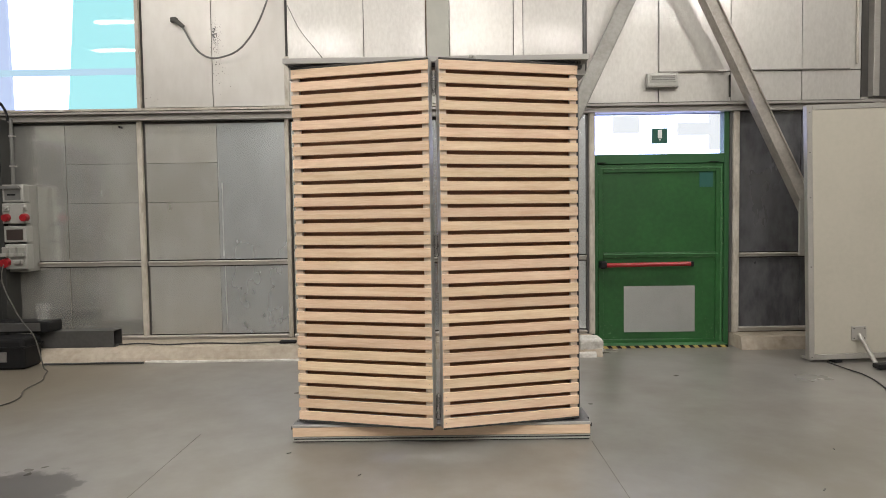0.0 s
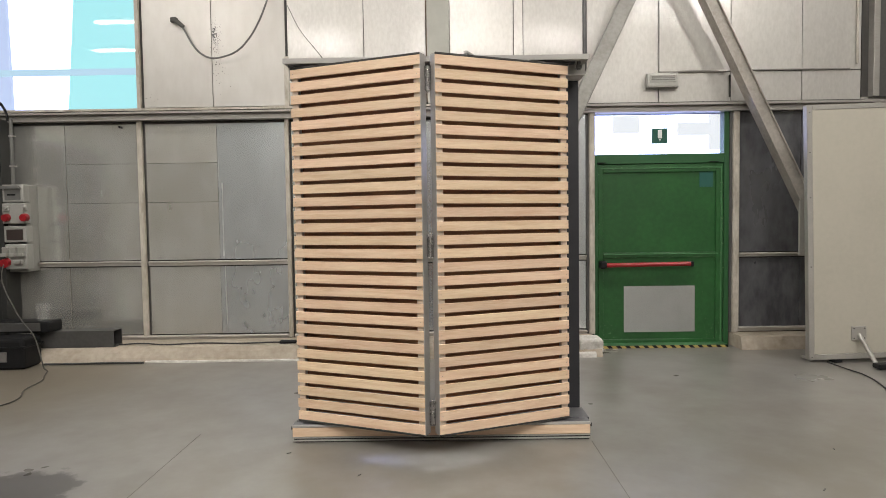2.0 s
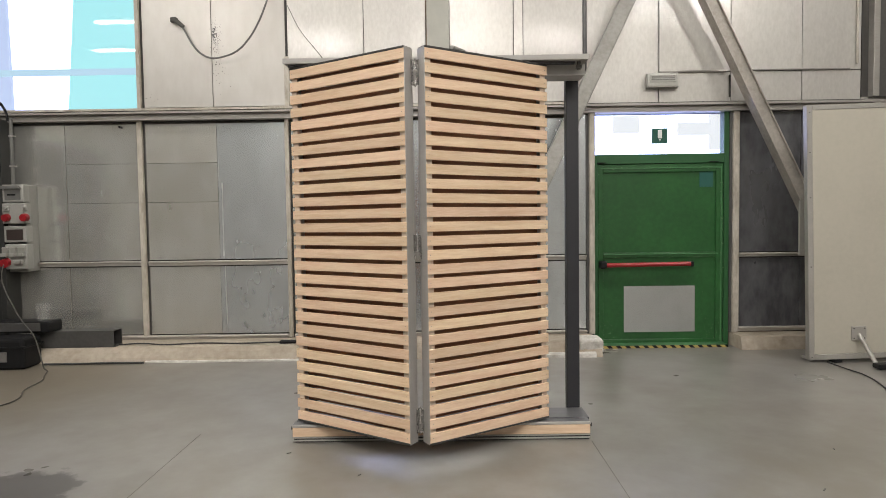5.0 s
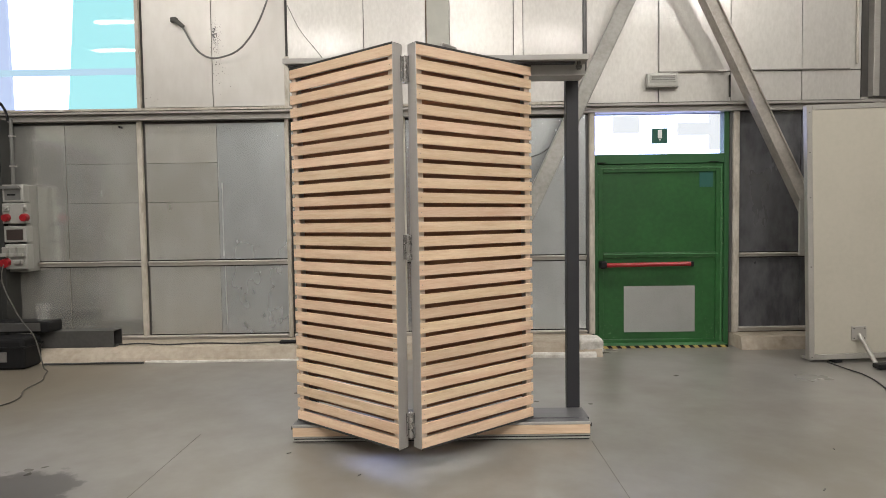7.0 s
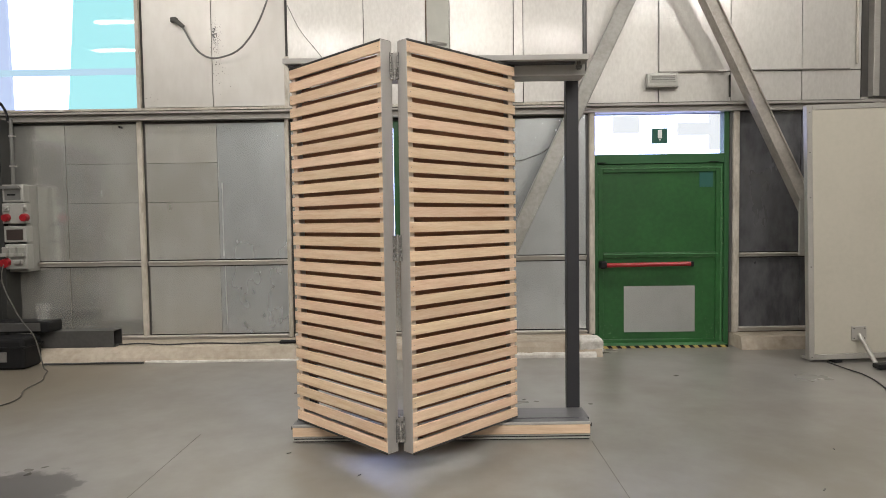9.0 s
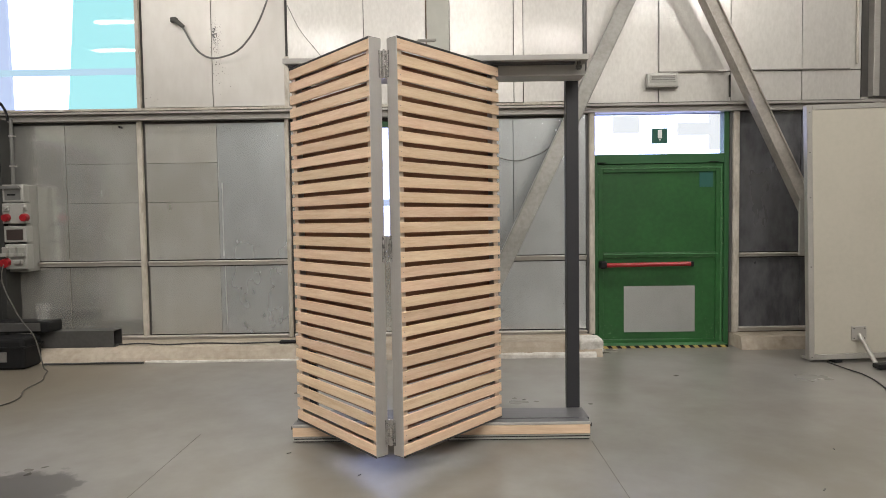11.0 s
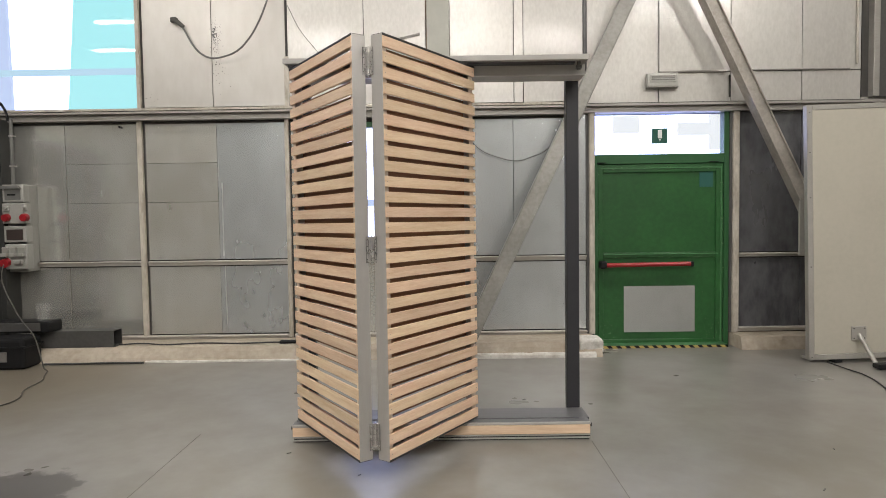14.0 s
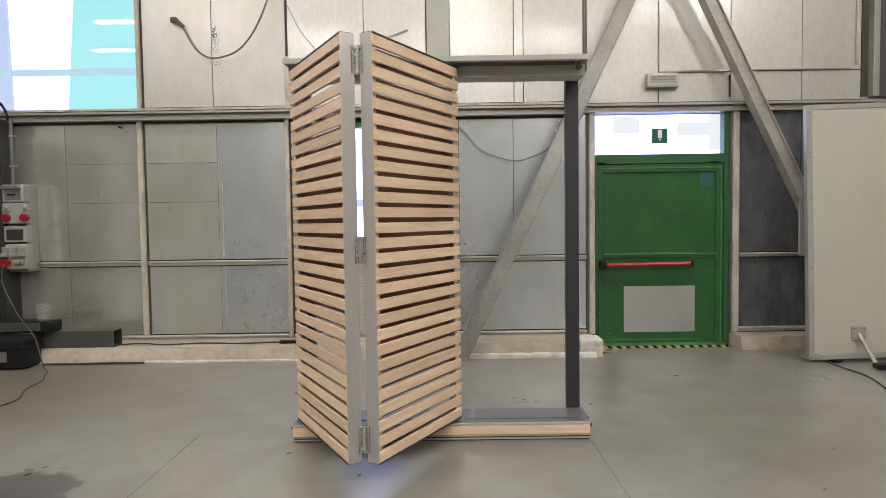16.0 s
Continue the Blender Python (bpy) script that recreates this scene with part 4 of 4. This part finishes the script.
bm = bmesh.new()
bmesh.ops.create_cone(bm, cap_ends=False, segments=20, radius1=0.048, radius2=0.076, depth=0.19, matrix=Matrix.Translation((-3.455, 2.5, 0.558)))
for v in bm.verts:
    v.co.x += 0.010 * math.sin(v.co.z * 40 + v.co.y * 60)
bmesh.ops.solidify(bm, geom=list(bm.faces), thickness=0.003)
tagged(part("plastic_cup", bm, M_CUP), "crumpled clear plastic cup standing on the tray", "cup")
tube("power_cable", [(-3.98, 2.66, 1.10), (-3.90, 2.5, 0.955), (-3.81, 2.4, 0.86), (-3.614, 2.25, 0.673), (-3.41, 2.10, 0.516), (-3.294, 2.09, 0.37), (-3.242, 2.09, 0.199), (-3.21, 2.08, 0.085), (-3.19, 2.075, 0.03), (-3.15, 2.06, 0.010), (-3.11, 1.99, 0.009), (-3.03, 1.83, 0.009), (-2.953, 1.69, 0.008), (-2.881, 1.33, 0.008), (-2.74, 1.02, 0.008), (-2.756, 0.84, 0.008), (-3.3, 0.3, 0.008)],
     0.0065, M_CABLEMID, None, "grey rubber cable trailing from the sockets to the floor", "cable")
tube("power_cable", [(-2.70, 2.63, 0.160), (-2.45, 2.66, 0.165), (-2.2, 2.60, 0.160), (-1.8, 2.66, 0.160), (-1.3, 2.62, 0.160), (-0.95, 2.66, 0.160), (-0.72, 2.6, 0.165)], 0.008, M_CABLEDARK, None,
     "dark cable lying along the concrete plinth", "cable")
tagged(part("plug", box(-0.89, -0.70, 2.59, 2.645, 0.153, 0.19, 0.014, 2), M_BLACK), "black cable coupling lying on the plinth", "plug")
tube("floor_hose", [(-3.38, 2.34, 0.012), (-3.1, 2.35, 0.012), (-2.7, 2.365, 0.012), (-2.3, 2.37, 0.012)], 0.011, M_CABLEDARK, None, "dark hose along the foot of the plinth", "hose")

# small chips and scraps lying on the floor
for x, y, turn, length in ((3.04, -0.91, 25, 0.035), (1.62, 0.85, 15, 0.04), (-0.05, -0.28, 10, 0.03), (0.46, -0.64, 20, 0.022), (3.46, -0.32, 40, 0.02)):
    bm = box(-length / 2, length / 2, -0.005, 0.005, 0, 0.005, 0.002)
    for v in bm.verts:
        v.co.y += 0.006 * math.sin(v.co.x * 90)
    chip = tagged(part("debris_chip", bm, M_RAWSTEEL), "small dark wood chip lying on the concrete", "debris", "chips on the floor")
    chip.matrix_basis = pose(x, y, 0, 0, 0, turn)

# ---- things on the wall ----
def wall_marks(name, spots, material, label, seed, proud=0.0022):
    """Small ragged flakes or smears lying on the sheets: (x, z, spread x, spread z, count, size)."""
    rnd = random.Random(seed)
    bm = bmesh.new()
    for x, z, sx, sz, count, size in spots:
        for _ in range(count):
            cx, cz, r = x + rnd.gauss(0, sx), z + rnd.gauss(0, sz), size * rnd.uniform(0.35, 1.2)
            n = rnd.randint(5, 8)
            deep = proud + rnd.uniform(0, 0.0025)
            bm.faces.new([bm.verts.new((cx + r * rnd.uniform(0.5, 1.2) * math.cos(6.283 * k / n), WALL_Y - deep, cz - r * rnd.uniform(0.5, 1.5) * math.sin(6.283 * k / n))) for k in range(n)])
    bmesh.ops.recalc_face_normals(bm, faces=bm.faces)
    ob = part(name, bm, material, north, label)
    return tagged(ob, "", "", "", "stuff")


wall_marks("paint_flakes", [(-1.635, 3.60, 0.028, 0.12, 200, 0.0042), (-1.66, 3.68, 0.012, 0.03, 25, 0.010), (-1.62, 3.2, 0.05, 0.12, 30, 0.005), (-2.40, 2.98, 0.05, 0.04, 12, 0.005), (-1.6, 2.62, 0.06, 0.05, 24, 0.005)], M_RAWSTEEL, "flaking dark specks", 3, 0.0045)
wall_marks("scuffs", [(-1.35, 0.45, 0.10, 0.12, 16, 0.003), (2.15, 0.6, 0.10, 0.07, 22, 0.004)], M_RAWSTEEL, "dark scuffs", 4)


def lime_streak(x, z0, z1, width, seed):
    """A run of pale lime down the sheets, of uneven width."""
    bm = bmesh.new()
    n = max(8, int((z1 - z0) / 0.012))
    prev = None
    for k in range(n + 1):
        z = z0 + (z1 - z0) * k / n
        w = width * max(0.04, 0.55 + noise.noise(Vector((seed * 3.1, 0, z * 9))) + 0.35 * noise.noise(Vector((seed * 7.7, 4, z * 40))))
        c = x + 0.006 * noise.noise(Vector((seed, 2, z * 5)))
        pair = (bm.verts.new((c - w / 2, WALL_Y - 0.0025, z)), bm.verts.new((c + w / 2, WALL_Y - 0.0025, z)))
        if prev:
            bm.faces.new((prev[0], prev[1], pair[1], pair[0]))
        prev = pair
    part("lime_streak", bm, M_LIME, north, "pale lime run")


M_LIME = surface("lime", (0.52, 0.52, 0.50), (0.34, 0.34, 0.32), 0.7, 0, 6, 40)
for args in ((-1.618, 1.10, 1.98, 0.015, 1), (-1.606, 0.45, 1.01, 0.012, 2), (-1.655, 2.0, 2.5, 0.010, 3), (-1.60, 0.22, 0.44, 0.008, 4), (-3.03, 1.83, 1.91, 0.022, 5)):
    lime_streak(*args)
cable = tube("hanging_cable", [(-2.00, 2.94, 3.765), (-1.862, 2.94, 3.525), (-1.763, 2.93, 3.437), (-1.664, 2.915, 3.40), (-1.53, 2.90, 3.408), (-1.36, 2.88, 3.467), (-1.225, 2.865, 3.588), (-1.118, 2.85, 3.74), (-1.025, 2.84, 3.93), (-0.975, 2.84, 4.08), (-0.93, 2.87, 4.5), (-0.92, 2.96, 5.0)], 0.0105, M_CABLE, None,
             "grey cable with a plug hanging in a loop", "cable")
bm = rod((-2.09, 2.94, 3.85), (-1.99, 2.94, 3.765), 0.029, 14, 0.022)
add_box(bm, -2.135, -2.06, 2.92, 2.975, 3.815, 3.875, 0.010)
part("plug", bm, M_CABLEMID, cable, "grey plug")
tube("wall_wire", [(-0.80, 2.975, 4.0), (-0.66, 2.975, 3.72), (-0.45, 2.975, 3.45), (-0.2, 2.975, 3.1)], 0.004, M_CABLE, None, "thin grey wire on the wall", "wire")
tube("wall_wire", [(1.0, 2.93, 2.72), (1.219, 2.92, 2.509), (1.399, 2.92, 2.312), (1.593, 2.92, 2.225), (1.82, 2.92, 2.177), (1.983, 2.92, 2.219), (2.166, 2.92, 2.301), (2.34, 2.93, 2.5), (2.42, 2.94, 2.72)], 0.006, M_CABLE, None, "thin grey wire sagging under the girt", "wire")
lampbox = empty("emergency_light", "white rectangular emergency light on the wall", "emergency light")
part("housing", box(3.318, 3.670, WALL_Y - 0.075, WALL_Y - 0.001, 3.0, 3.155, 0.012, 2), M_WHITEBOX, lampbox)
part("diffuser", box(3.345, 3.645, WALL_Y - 0.085, WALL_Y - 0.07, 3.045, 3.135, 0.008, 2), M_WHITEBOX, lampbox)
for z in (3.07, 3.09, 3.11):
    part("louvre", box(3.36, 3.63, WALL_Y - 0.092, WALL_Y - 0.084, z, z + 0.008, 0.002), M_GREYBOX, lampbox)
part("lip", box(3.318, 3.670, WALL_Y - 0.085, WALL_Y - 0.001, 2.988, 3.0, 0.003), M_GREYBOX, lampbox)
tagged(part("stopper", rod((-2.78, WALL_Y - 0.03, 2.64), (-2.78, WALL_Y + 0.002, 2.64), 0.013, 10), M_BLACK), "small dark rubber stopper on the wall sheet", "stopper")
tube("window_cable", [(-4.6, 2.75, 2.95), (-4.2, 2.74, 3.02), (-4.05, 2.76, 2.93), (-3.98, 2.80, 2.80), (-3.97, 2.81, 2.70)], 0.014, M_BLACK, None, "black cable bending down beside the window", "cable")


# ---- roof lights ----
def strip_light():
    root = empty("strip_light", "long white strip light hung under the roof", "ceiling light", group="strip lights under the roof")
    part("housing", box(-0.85, 0.85, -0.09, 0.09, 0.02, 0.09, 0.006), M_WHITEBOX, root)
    part("diffuser", box(-0.80, 0.80, -0.05, 0.05, 0.0, 0.022, 0.004), M_TUBE, root)
    for x in (-0.6, 0.6):
        part("hanger", rod((x, 0, 0.09), (x, 0, ZC - LAMP_Z), 0.006, 8), M_GIRT, root)
    return root


def high_bay():
    root = empty("high_bay_lamp", "round white high-bay lamp hung near the wall", "ceiling light", group="high-bay lamps along the wall")
    bm = bmesh.new()
    bmesh.ops.create_cone(bm, cap_ends=False, segments=28, radius1=0.24, radius2=0.10, depth=0.22, matrix=Matrix.Translation((0, 0, 0.13)))
    bmesh.ops.solidify(bm, geom=list(bm.faces), thickness=0.004)
    part("reflector", bm, M_WHITEBOX, root)
    part("driver", rod((0, 0, 0.24), (0, 0, 0.36), 0.085, 20), M_GREYBOX, root)
    part("diffuser", rod((0, 0, 0.02), (0, 0, 0.03), 0.22, 28), M_TUBE, root)
    part("hanger", rod((0, 0, 0.36), (0, 0, ZC - LAMP_Z), 0.006, 8), M_GIRT, root)
    return root


def hang(build, places, shape, size, size_y):
    """Copies of one fitting under the roof, each with its light."""
    first = build()
    for i, (x, y, watts) in enumerate(places):
        if i:
            copy_thing(first, pose(x, y, LAMP_Z))
        data = bpy.data.lights.new("roof_lamp", "AREA")
        data.shape, data.size, data.size_y, data.energy, data.color = shape, size, size_y, watts, (1.0, 0.958, 0.91)
        new("roof_lamp", data).matrix_basis = pose(x, y, LAMP_Z - 0.03)
    first.matrix_basis = pose(places[0][0], places[0][1], LAMP_Z)


hang(strip_light, STRIP_LAMPS, "RECTANGLE", 1.6, 0.25)
hang(high_bay, BAY_LAMPS, "DISK", 0.44, 0.44)


# ---- motion ----
# opening angle of the leaves, degrees, second by second
FOLD = [13.3, 17.6, 21.7, 25.55, 29.14, 32.52, 35.69, 38.67, 41.47, 44.11, 46.61, 48.98, 51.24, 53.42, 55.55, 57.65, 59.75]


def motions():
    left, right, link = [], [], []
    for t, a in enumerate(FOLD):
        apex = HINGE_X * math.cos(radians(a)) + HINGE_Y * math.sin(radians(a))
        left.append((t, pose(0, 0, 0, 0, 0, -a)))
        right.append((t, pose(2 * apex, 0, 0, 0, 0, a)))
        turn = 60 - (a - 13.3) * 1.6
        link.append((t, pose(-0.70, -0.005, PZ1 + 0.02, 0, -3 - max(0, t - 7) * 2.6, turn)))
    walk(left_leaf, left)
    walk(right_leaf, right)
    walk(link_bar, link)


motions()
